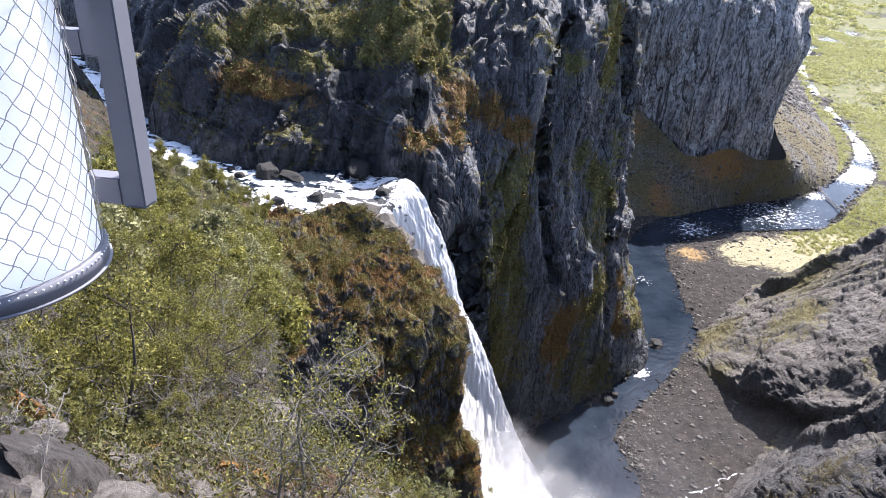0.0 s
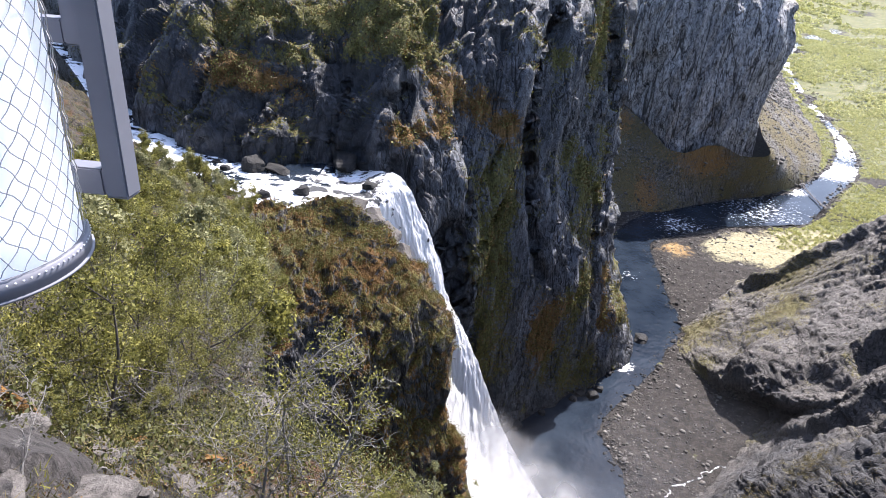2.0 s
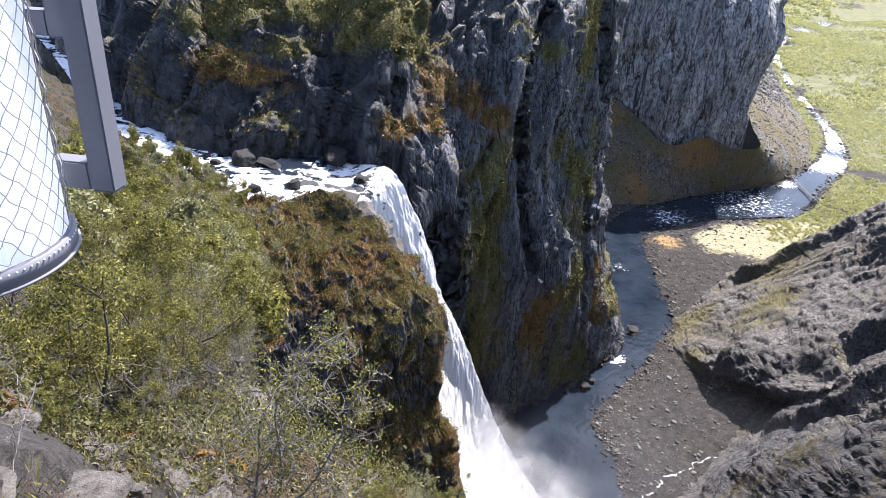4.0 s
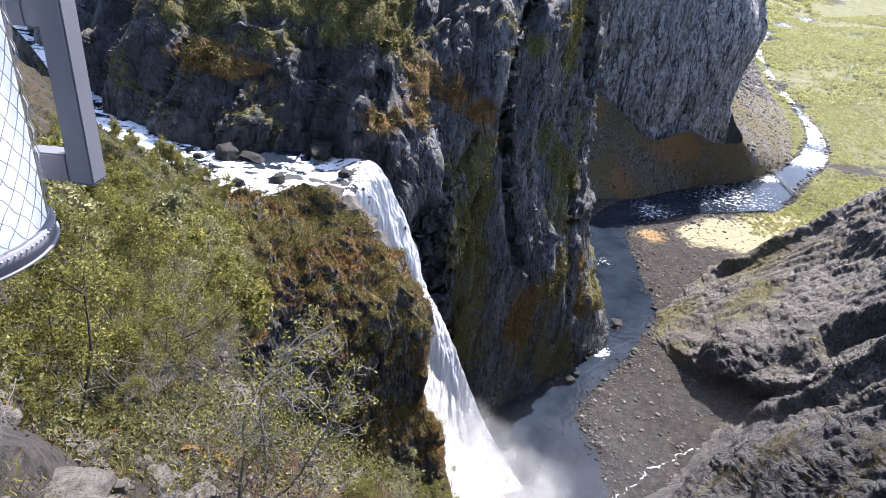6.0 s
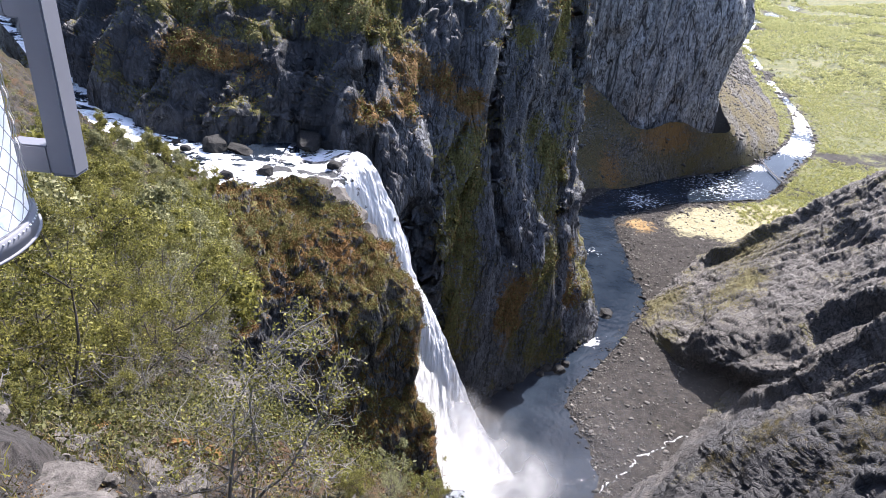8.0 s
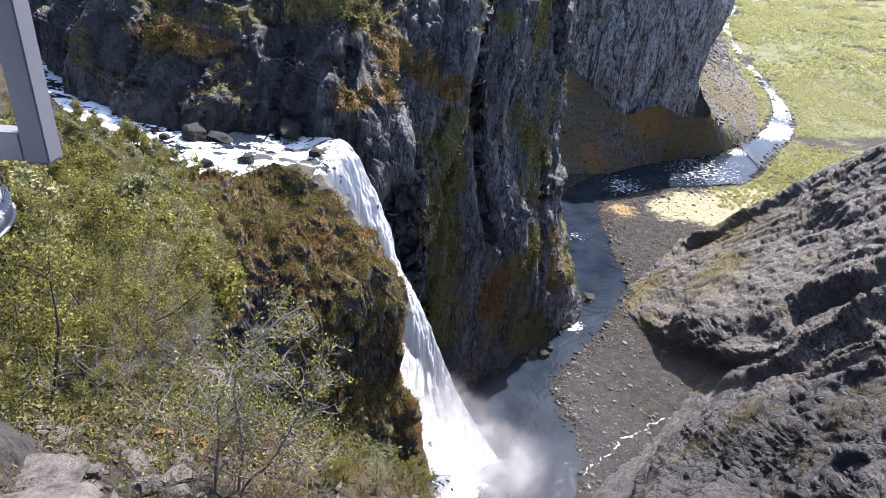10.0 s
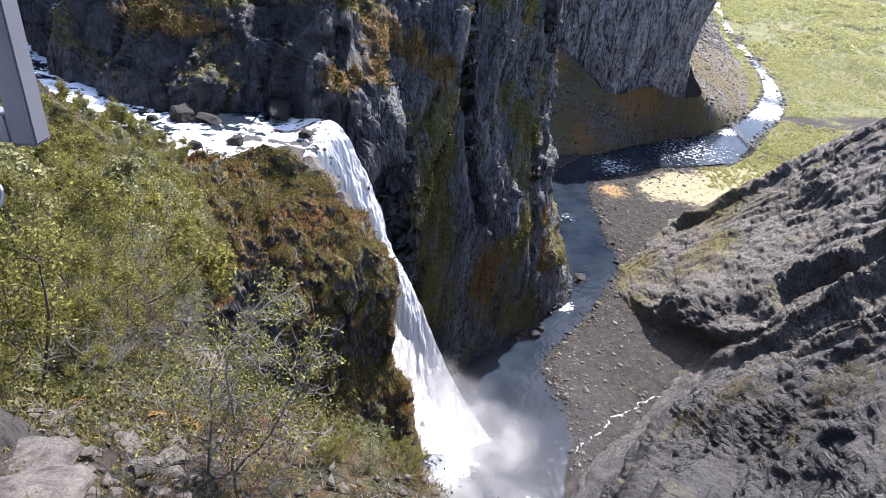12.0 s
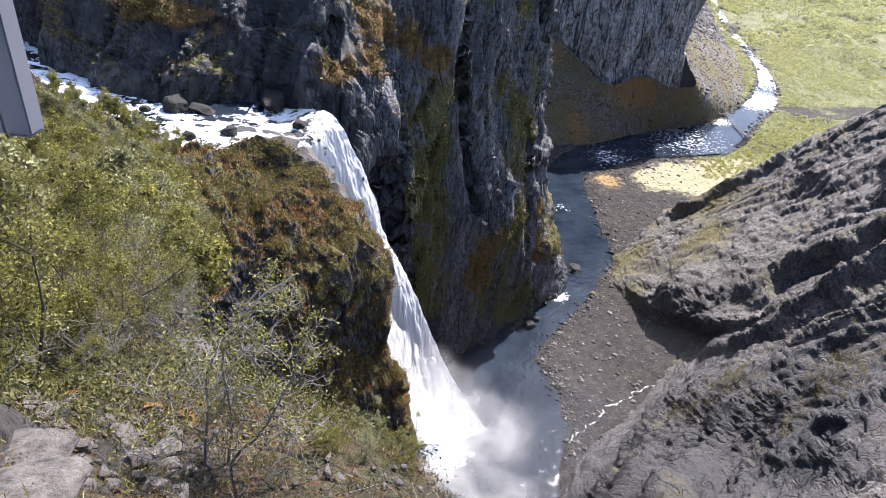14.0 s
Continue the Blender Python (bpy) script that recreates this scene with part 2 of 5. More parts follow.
def fbm(p, octaves=4, seed=0, gain=0.5, ridged=False):
    a, s, out = 1.0, 1.0, 0
    for o in range(octaves):
        n = vnoise(p * s + o * 17.3, seed + o)
        out = out + a * ((1 - 2 * np.abs(n)) if ridged else n)
        a, s = a * gain, s * 2.07
    return out


def spline(pts, n):
    """n points along a smooth curve through pts (k, ..., 3), evenly by chord."""
    pts = np.asarray(pts, float)
    k = len(pts)
    flat = pts.reshape(k, -1)
    d = np.linalg.norm(np.diff(pts.reshape(k, -1, 3), axis=0), axis=2).mean(1) + 1e-6
    s = np.r_[0, np.cumsum(d)]
    q = np.linspace(0, s[-1], n)
    i = np.clip(np.searchsorted(s, q, "right") - 1, 0, k - 2)
    tan = np.zeros_like(flat)
    sl = np.diff(flat, axis=0) / d[:, None]
    tan[1:-1] = (sl[:-1] * d[1:, None] + sl[1:] * d[:-1, None]) / (d[1:] + d[:-1])[:, None]
    tan[0], tan[-1] = sl[0], sl[-1]
    hgt = d[i]
    u = ((q - s[i]) / hgt)[:, None]
    h = hgt[:, None]
    out = ((1 + 2 * u) * (1 - u) ** 2 * flat[i] + u * (1 - u) ** 2 * h * tan[i]
           + u * u * (3 - 2 * u) * flat[i + 1] + u * u * (u - 1) * h * tan[i + 1])
    return out.reshape((n, *pts.shape[1:]))


def surface(columns, nu, nv):
    """A grid (nu, nv, 3) through columns of points, smooth both ways."""
    cols = spline(np.asarray(columns, float), nu)
    return np.ascontiguousarray(np.swapaxes(spline(np.swapaxes(cols, 0, 1), nv), 0, 1))


def normals(g):
    du, dv = np.gradient(g, axis=0), np.gradient(g, axis=1)
    n = np.cross(du, dv)
    return n / (np.linalg.norm(n, axis=2, keepdims=True) + 1e-9)


def mesh_of(name, verts, faces, material, smooth=True, attrs=None):
    me = bpy.data.meshes.new(name)
    verts = np.asarray(verts, np.float32).reshape(-1, 3)
    faces = np.asarray(faces, np.int32)
    n = faces.shape[1]
    me.vertices.add(len(verts))
    me.vertices.foreach_set("co", verts.ravel())
    me.loops.add(faces.size)
    me.loops.foreach_set("vertex_index", faces.ravel())
    me.polygons.add(len(faces))
    me.polygons.foreach_set("loop_start", np.arange(len(faces), dtype=np.int32) * n)
    if smooth:
        me.polygons.foreach_set("use_smooth", np.ones(len(faces), bool))
    for key, val in (attrs or {}).items():
        me.attributes.new(key, "FLOAT", "POINT").data.foreach_set("value", np.asarray(val, np.float32).ravel())
    me.update(calc_edges=True)
    me.validate()
    me.materials.append(material)
    return me


def grid_faces(nu, nv, flip=False):
    i = np.arange(nu * nv).reshape(nu, nv)
    f = np.stack([i[:-1, :-1], i[1:, :-1], i[1:, 1:], i[:-1, 1:]], -1).reshape(-1, 4)
    return f[:, ::-1] if flip else f


def thing(name, me=None, label="", category="", group="", kind="", parent=None):
    ob = new(name, me)
    if parent:
        ob.parent = parent
    return tagged(ob, label, category, group, kind)


def blobs(p, *spots):
    """Soft patches: each spot is (x, y, z, radius across, radius in height, strength)."""
    out = np.zeros(p.shape[:-1])
    for x, y, z, r, rz, s in spots:
        d = ((p[..., 0] - x) ** 2 + (p[..., 1] - y) ** 2) / r ** 2 + (p[..., 2] - z) ** 2 / rz ** 2
        out = np.maximum(out, s * np.exp(-d))
    return out


def facets(p, seed):
    """Height of broken blocks: each cell of a jittered lattice is one tilted face. Also how near the cell's border is."""
    f = np.floor(p).astype(np.int64)
    d1, d2, best, off = np.full(len(p), 9.0), np.full(len(p), 9.0), f.copy(), np.zeros_like(p)
    for i in (-1, 0, 1):
        for j in (-1, 0, 1):
            for k in (-1, 0, 1):
                c = f + (i, j, k)
                o = np.stack([hash3(c[:, 0], c[:, 1], c[:, 2], seed + s) for s in range(3)], 1) * 0.42 + 0.5
                r = p - c - o
                d = (r * r).sum(1)
                near = d < d1
                d2 = np.where(near, d1, np.minimum(d2, d))
                d1 = np.where(near, d, d1)
                best[near], off[near] = c[near], r[near]
    t = np.stack([hash3(best[:, 0], best[:, 1], best[:, 2], seed + 3 + s) for s in range(4)], 1)
    val = t[:, 3] + (off * t[:, :3]).sum(1) * 0.9
    return val, np.clip((np.sqrt(d2) - np.sqrt(d1)) * 6, 0, 1)


def rocky(g, out, big, mid, small, scale, seed=0, lean=0.0, tall=0.38, groove=1.0):
    """Push a grid out along its normals into buttresses, joints and broken blocks. out: +1 or -1, the side of the normal that is open air."""
    n = normals(g) * out
    p = g.reshape(-1, 3) / scale
    p = np.c_[p[:, 0] + lean * p[:, 2], p[:, 1] + 0.3 * lean * p[:, 2], p[:, 2] * tall]
    a = fbm(p * 0.04, 3, seed, 0.5, True)
    w = np.stack([fbm(p * 0.09, 2, seed + 20 + i) for i in range(3)], 1) * 0.5
    b1, e1 = facets(p * 0.085 + w, seed + 5)
    b2, e2 = facets(p * 0.24 + w * 2, seed + 9)
    c = fbm(g.reshape(-1, 3) / scale * 0.7, 3, seed + 30, 0.6)
    h = big * a + mid * (0.9 * b1 - 0.9 * groove * (1 - e1)) + mid * (0.5 * b2 - 0.45 * groove * (1 - e2)) + 0.4 * small * c
    return g + n * h.reshape(g.shape[0], g.shape[1], 1)


def upness(g, out):
    return np.clip((normals(g) * out)[..., 2], -1, 1)


# ---------------------------------------------------------------- valley ground and rivers
lower_river = [
    [(20, 150, 0), (75, 150, 0)],
    [(22, 178, 0), (80, 181, 0)],
    [(35, 243, 0), (93, 222, 0)],
    [(53, 264, 0), (88, 246, 0)],
    [(82, 288, 0), (89, 262, 0)],
    [(107, 309, 0), (117, 295, 0)],
    [(113, 344, 0), (155, 347, 0)],
    [(120, 399, 0), (162, 402, 0)],
    [(133, 469, 0), (171, 473, 0)],
    [(172, 523, 0), (184, 483, 0)],
    [(259, 568, 0), (244, 512, 0)],
    [(334, 598, 0), (320, 526, 0)],
    [(366, 629, 0), (370, 586, 0)],
]
lower_river += [
    [(424, 690, 0), (436, 660, 0)],
    [(480, 788, 0), (482, 752, 0)],
    [(520, 923, 0), (523, 892, 0)],
    [(568, 1085, 0), (571, 1055, 0)],
    [(664, 1354, 0), (676, 1334, 0)],
    [(730, 1511, 0), (767, 1493, 0)],
    [(955, 1768, 0), (980, 1742, 0)],
    [(1430, 2450, 0), (1452, 2412, 0)],
]
rv = spline(np.array(lower_river, float), 240)
rv_loop = np.concatenate([rv[:, 0, :2], rv[::-1, 1, :2]])[::3]


def to_loop(p, loop):
    """Signed distance from points (n, 2) to a closed outline: negative inside."""
    best, inside = np.full(len(p), 1e9), np.zeros(len(p), bool)
    for a, b in zip(loop, np.roll(loop, -1, 0)):
        ab, ap = b - a, p - a
        t = np.clip((ap @ ab) / (ab @ ab + 1e-9), 0, 1)
        best = np.minimum(best, np.hypot(*(ap - t[:, None] * ab).T))
        cross = (a[1] > p[:, 1]) != (b[1] > p[:, 1])
        with np.errstate(divide="ignore", invalid="ignore"):
            inside ^= cross & (p[:, 0] < (b[0] - a[0]) * (p[:, 1] - a[1]) / (b[1] - a[1]) + a[0])
    return np.where(inside, -best, best)


def ticks(lo, hi, step, far, grow=1.12):
    core = list(np.arange(lo, hi, step))
    s = step
    while core[-1] < far:
        s *= grow
        core.append(core[-1] + s)
    s = step
    while core[0] > -far:
        s *= grow
        core.insert(0, core[0] - s)
    return np.array(core)


gx, gy = ticks(20, 420, 1.7, 4500), ticks(170, 640, 1.9, 4500)
GX, GY = np.meshgrid(gx, gy, indexing="ij")
gp = np.stack([GX, GY, GX * 0], -1)
dist = to_loop(gp[..., :2].reshape(-1, 2), rv_loop).reshape(GX.shape)
flat = gp.reshape(-1, 3)
bumps = fbm(flat * 0.02, 4, 3).reshape(GX.shape)
fine = fbm(flat * 0.22, 4, 13).reshape(GX.shape)
wob = dist + 1.8 * fine + 2.5 * bumps
wob = np.where(dist < -1.5, np.minimum(wob, -1.0), wob)
shore = np.clip(wob, -4, 8)
gz = np.where(shore < 0, 0.4 * shore, 0.16 * shore) + np.clip(wob, 0, 400) * 0.012 + 0.35 * fine * np.clip(wob / 6, 0, 1)
mid_x = np.interp(GY, rv[110:, :, 1].mean(1), rv[110:, :, 0].mean(1))
east = np.clip((dist - 45) / 300, 0, 5) * (GX > mid_x) * np.clip((GY - 560) / 150, 0, 1)
gz = gz + 30 * east ** 1.2 + 6 * bumps * np.clip(east * 3, 0, 1)
west = np.clip((dist - 60) / 300, 0, 5) * (GX < mid_x) * np.clip((GY - 900) / 200, 0, 1)
gz = gz + 60 * west
gz = np.where(GY > 2600, gz + (GY - 2600) * 0.1, gz)
gz = np.where(GX < 60, np.minimum(gz, -1.0), gz)
gp[..., 2] = gz
meadow = np.clip((GY - 640) / 30, 0, 1) * np.clip((GX - 0.36 * GY - 150) / 20 + 0.5, 0, 1)
veg = np.maximum(meadow, blobs(gp, (330, 505, 0, 60, 50, 0.9), (420, 560, 0, 80, 60, 0.9), (290, 470, 0, 25, 50, 0.8)))
veg = np.where(dist < 3, 0.1, veg)
warm = blobs(gp, (188, 462, 0, 14, 50, 0.9), (225, 470, 0, 20, 50, 0.5), (265, 480, 0, 40, 50, 0.35))
sand = blobs(gp, (232, 466, 0, 24, 60, 1.1), (258, 470, 0, 30, 60, 1.4), (290, 478, 0, 30, 60, 1.4), (320, 489, 0, 24, 60, 1.1))
sand = np.where(dist < 4, 0.0, sand)
veg_ground = veg
thing("ground", mesh_of("ground", gp, grid_faces(*GX.shape), GROUND, attrs={"veg": veg, "warm": warm, "sand": sand}),
      "grey stony valley floor with grass further down", "ground", kind="structure")

def reach(rows, nu, nv, swell, label):
    """A stretch of the lower river with waves and white riffles."""
    wat = surface(rows, nu, nv)
    wf = wat.reshape(-1, 3)
    wat[..., 2] = 0.15 + swell * (0.3 * fbm(wf * 0.2, 2, 20) + 0.7 * fbm(wf * 0.6, 3, 21)).reshape(wat.shape[:2])
    foam = blobs(wat, (34, 196, 0, 11, 60, 1.0), (111, 311, 0, 7, 60, 1.0), (112, 320, 0, 5, 60, 0.8), (205, 512, 0, 30, 60, 0.47), (290, 550, 0, 60, 60, 0.42), (140, 420, 0, 10, 60, 0.4),
                 (345, 606, 0, 16, 60, 0.75), (420, 675, 0, 40, 60, 0.95), (490, 780, 0, 90, 60, 0.8), (560, 1000, 0, 150, 60, 0.85), (680, 1350, 0, 250, 60, 0.75), (1000, 1700, 0, 350, 60, 0.45))
    foam = np.maximum(foam, 0.02)
    thing("water", mesh_of("water", wat, grid_faces(nu, nv, True), WATER, attrs={"foam": foam}), label, "river", kind="structure")


reach(lower_river[:12], 620, 80, 0.13, "dark rippled river and plunge pool on the gorge floor")
reach(lower_river[11:], 320, 30, 0.12, "sunlit river with white riffles further down the valley")

# a thin white stream running down the gravel bar to the pool
course = spline(np.array([(88, 200, 0), (95, 205.5, 0), (106, 213.6, 0), (113, 221, 0), (118, 222, 0), (124, 226, 0), (134, 232, 0), (146, 236, 0)], float), 160)
course += np.c_[fbm(course * 0.35, 3, 23), fbm(course * 0.35 + 9, 3, 24), np.zeros(160)] * 1.1
side_ = np.gradient(course, axis=0)
side_ = np.c_[-side_[:, 1], side_[:, 0]] / np.hypot(side_[:, 0], side_[:, 1])[:, None]
half_ = (0.24 + 0.16 * fbm(course * 0.5, 2, 25))[:, None] * np.array((-1, 0, 1.0))
rill = np.zeros((160, 3, 3))
rill[..., :2] = course[:, None, :2] + side_[:, None] * half_[..., None]
fine_at = lambda p: gz[np.clip(np.searchsorted(gx, p[0]), 0, len(gx) - 1), np.clip(np.searchsorted(gy, p[1]), 0, len(gy) - 1)]
rill[..., 2] = np.array([[fine_at(q) for q in row] for row in rill]) + np.array((0.05, 0.35, 0.05))
thing("stream", mesh_of("stream", rill, grid_faces(160, 3), WHITE_WATER, attrs={"dark": np.clip(0.56 + 0.4 * fbm(rill.reshape(-1, 3) * 0.4, 2, 26), 0, 1)}),
      "thin white stream trickling over the gravel bar", "stream", kind="structure")

# ---------------------------------------------------------------- cliffs
wall_a = [
    [(-233, 419, 157), (-205, 378, 175), (-209, 398, 190), (-217, 428, 209), (-227, 468, 246)],
    [(-150, 301, 152), (-142, 298, 165), (-146, 313, 175), (-156, 347, 191), (-166, 386, 212)],
    [(-112, 252, 149), (-108, 250, 163), (-108, 258, 173), (-112, 281, 189), (-119, 313, 210)],
    [(-76, 216, 146), (-78, 225, 156), (-79, 232, 168), (-80, 249, 186), (-85, 279, 208)],
    [(-58, 211, 145), (-58, 214, 156), (-59, 222, 164), (-59, 242, 184), (-61, 268, 208)],
]
wall_a += [
    [(-36, 217, 144), (-37, 223, 156), (-38, 231, 166), (-36, 245, 184), (-34, 268, 205)],
    [(-14, 212, 140), (-12, 212, 157), (-14, 222, 165), (-16, 237, 186), (-17, 253, 203)],
    [(-3, 207, 121), (-1, 213, 141), (-1, 222, 157), (-2, 238, 181), (-1, 270, 202)],
    [(8, 219, 77), (13, 224, 111), (14, 234, 151), (14, 245, 179), (16, 272, 203)],
    [(28, 246, -3), (29, 240, 73), (28, 246, 146), (29, 254, 176), (31, 278, 203)],
]
wall_a += [
    [(52, 265, -3), (49, 259, 70), (42, 261, 133), (40, 265, 172), (43, 287, 203)],
    [(85, 294, -3), (72, 283, 70), (59, 281, 126), (56, 279, 170), (59, 299, 203)],
    [(111, 319, -3), (90, 309, 66), (78, 305, 119), (74, 301, 167), (76, 319, 202)],
    [(104, 400, -3), (98, 400, 60), (94, 400, 120), (88, 400, 180), (84, 400, 203)],
    [(130, 530, -3), (122, 520, 60), (116, 510, 120), (110, 500, 180), (106, 500, 203)],
]
wall_a = [[(c[0][0] + 2, c[0][1] - 1, -6 if c[0][2] > 0 else -20)] + c + [tuple(np.array(c[-1]) + (0, 160, 6))] for c in wall_a]
g = surface(wall_a, 560, 480)
g = rocky(g, 1, 3.6, 2.6, 0.5, 1.0, 1, -0.28, 0.15, 0.35)
# deep crevices: the way of each in x and z, its width and depth
CREVICES = (
    (((45, 189), (38, 168), (35, 148), (39, 131), (43, 107), (50, 81)), 2.2, 6.0),
    (((38, 143), (24, 118), (17, 109), (14, 97)), 1.6, 4.0),
    (((74, 187), (76, 169), (82, 147)), 2.5, 6.0),
    (((-8, 187), (-10, 174), (-11, 157)), 1.5, 2.2),
    (((-29, 176), (-32, 162), (-35, 152)), 1.4, 2.2),
    (((25, 145), (16, 131), (13, 122)), 1.3, 3.0),
    (((76, 113), (79, 80), (82, 48)), 1.5, 3.5),
    (((7, 118), (13, 85), (19, 50), (26, 15)), 5.0, 7.0),
)
cut = np.zeros(g.shape[:2])
for way, wide, deep in CREVICES:
    for (x0, z0), (x1, z1) in zip(way, way[1:]):
        f = np.clip(((g[..., 0] - x0) * (x1 - x0) + (g[..., 2] - z0) * (z1 - z0)) / ((x1 - x0) ** 2 + (z1 - z0) ** 2), 0, 1)
        d = np.hypot(g[..., 0] - x0 - f * (x1 - x0), g[..., 2] - z0 - f * (z1 - z0))
        cut = np.maximum(cut, deep * np.exp(-(d / wide) ** 2) * (g[..., 1] < 330))
g = g - normals(g) * cut[..., None]
up = upness(g, 1)
pt = g.reshape(-1, 3)
tufts = fbm(pt * 0.06, 4, 31).reshape(up.shape)
veg = np.clip((up - 0.42) * 1.6, 0, 1) * 0.75 + 0.3 * tufts * (up > 0.15)
HEATH = ((-8, 213, 158, 9, 7, 1.1), (5, 224, 157, 10, 6, 1.0), (18, 238, 160, 10, 9, 1.0), (26, 243, 153, 8, 6, 1.2), (8, 230, 168, 12, 9, 0.8), (54, 258, 58, 11, 15, 1.1), (58, 260, 42, 9, 12, 1.0),
         (92, 300, 42, 6, 14, 1.1), (89, 304, 60, 6, 9, 1.0), (-71, 226, 172, 14, 5, 1.1), (-55, 219, 169, 13, 4, 1.2), (-85, 226, 171, 10, 5, 0.9), (-46, 221, 166, 8, 4, 1.0))
GREEN = ((68, 292, 121, 9, 13, 1.1), (60, 280, 133, 8, 9, 0.9), (77, 295, 106, 6, 12, 1.0), (66, 293, 183, 7, 16, 1.1), (67, 293, 168, 7, 9, 1.0), (47, 270, 175, 6, 9, 0.8), (-60, 246, 187, 22, 9, 1.0),
         (-39, 241, 188, 18, 9, 1.0), (-23, 237, 191, 12, 8, 0.9), (-75, 244, 184, 20, 9, 0.8), (-5, 241, 190, 9, 9, 0.7), (9, 240, 187, 9, 9, 0.7), (-30, 233, 180, 10, 6, 0.8), (-47, 234, 177, 14, 6, 0.9), (30, 226, 110, 8, 20, 0.5))
veg = np.maximum(veg * 0.8, blobs(g, *HEATH, *GREEN))
veg = np.maximum(veg, np.clip((g[..., 2] - 172 + 0.25 * (g[..., 0] + 20)) / 14, 0, 1) * (g[..., 0] < 0) * 0.6)
mossy = fbm(pt * (0.045, 0.045, 0.02), 4, 33).reshape(up.shape)
veg = np.maximum(veg, (0.3 + 0.55 * mossy) * (g[..., 0] > 12) * (g[..., 2] < 150))
veg = veg + 0.28 * tufts * (veg > 0.15)
warm = 0.9 * blobs(g, *HEATH) - 0.2 * blobs(g, *GREEN) + 0.3
# first three patches paint shade over sunlit upper rock; the others are wet rock
wet_shade = blobs(g, (-60, 262, 186, 80, 45, 1.2), (0, 260, 175, 40, 40, 0.75), (-10, 245, 180, 26, 22, 0.8), (-62, 214, 150, 34, 13, 1.0), (-30, 222, 153, 26, 13, 1.0), (-8, 208, 138, 12, 26, 0.9), (12, 214, 95, 10, 45, 0.9), (30, 240, 25, 14, 30, 0.8), (70, 285, 4, 60, 7, 0.7))
WALL_A, WALL_A_VEG = g, veg
thing("cliff_wall_main", mesh_of("cliff_wall_main", g, grid_faces(560, 480, True), ROCK_FAR, smooth=False, attrs={"veg": veg, "warm": warm, "wet_shade": wet_shade}),
      "dark jointed rock wall with mossy ledges above the gorge", "cliff", kind="structure")

wall_b = [
    [(140, 635, 35), (132, 647, 112), (134, 655, 146), (134, 677, 173)],
    [(160, 601, 72), (158, 607, 120), (157, 611, 153), (164, 631, 178)],
    [(208, 572, 37), (198, 575, 90), (187, 589, 170), (194, 610, 180)],
    [(242, 571, 45), (233, 569, 107), (226, 583, 172), (230, 602, 183)],
    [(268, 580, 32), (264, 574, 101), (268, 576, 153), (266, 599, 184)],
    [(319, 690, 1), (311, 699, 74), (316, 702, 137), (316, 724, 176)],
]
wall_b = [[(c[0][0], c[0][1] + 4, -10)] + c + [tuple(np.array(c[-1]) + (0, 200, 60))] for c in wall_b]
g = surface(wall_b, 240, 240)
g = rocky(g, 1, 3.5, 3.0, 0.7, 1.6, 41, -0.3, 0.16, 0.4)
up = upness(g, 1)
veg = np.clip((up - 0.5) * 1.5, 0, 1) * 0.7 + blobs(g, (190, 600, 190, 60, 16, 0.55))
thing("cliff_wall_far", mesh_of("cliff_wall_far", g, grid_faces(240, 240, True), ROCK_B, smooth=False, attrs={"veg": veg, "warm": veg * 0 + 0.3}),
      "grey slabby rock buttress above a scree cone", "cliff", kind="structure")

talus = [
    [(117, 482, -2), (137, 584, 8), (142, 632, 52)],
    [(153, 521, -2), (160, 568, 28), (160, 603, 79)],
    [(204, 541, -2), (206, 553, 18), (207, 566, 44)],
    [(262, 573, -2), (245, 550, 30), (241, 564, 52)],
    [(314, 593, -2), (281, 555, 29), (274, 569, 41)],
    [(356, 621, -2), (302, 555, 36), (297, 578, 42)],
    [(401, 666, -2), (334, 604, 40), (299, 605, 56)],
    [(459, 770, -2), (369, 687, 44), (308, 651, 68)],
]
talus += [
    [(525, 978, -2), (402, 805, 50), (324, 710, 81)],
    [(614, 1236, -2), (456, 957, 55), (372, 820, 88)],
    [(681, 1417, -2), (529, 1132, 47), (475, 1047, 68)],
]
talus = [[a, m_, c] if i not in (2, 3, 4, 5) else [a, m_, (c[0], c[1] - 2, c[2] + 3)] for i, (a, m_, c) in enumerate(talus)]
talus = [[a, tuple(np.array(a) * 0.55 + np.array(c) * 0.45 - (0, 0, 2.5)), c] for a, _, c in talus]
g = surface(talus, 300, 140)
pt = g.reshape(-1, 3)
g[..., 2] += (1.0 * fbm(pt * 0.05, 3, 51) + 0.5 * fbm(pt * 0.3, 3, 52)).reshape(g.shape[:2])
tx = np.linspace(0, 1, 300)[:, None] + 0 * g[..., 2]
veg = np.where(tx < 0.62, 0.6 + 0.35 * fbm(pt * 0.03, 3, 55).reshape(tx.shape), 0.1)
warm = blobs(g, (185, 545, 20, 9, 30, 0.8), (235, 560, 40, 22, 12, 0.8), (165, 590, 60, 10, 30, 0.5)) + 0.3
TALUS_G = g
thing("scree_cone", mesh_of("scree_cone", g, grid_faces(300, 140, True), TALUS, attrs={"veg": veg, "warm": warm}),
      "brown grassy scree cone under the rock buttress", "scree", kind="structure")

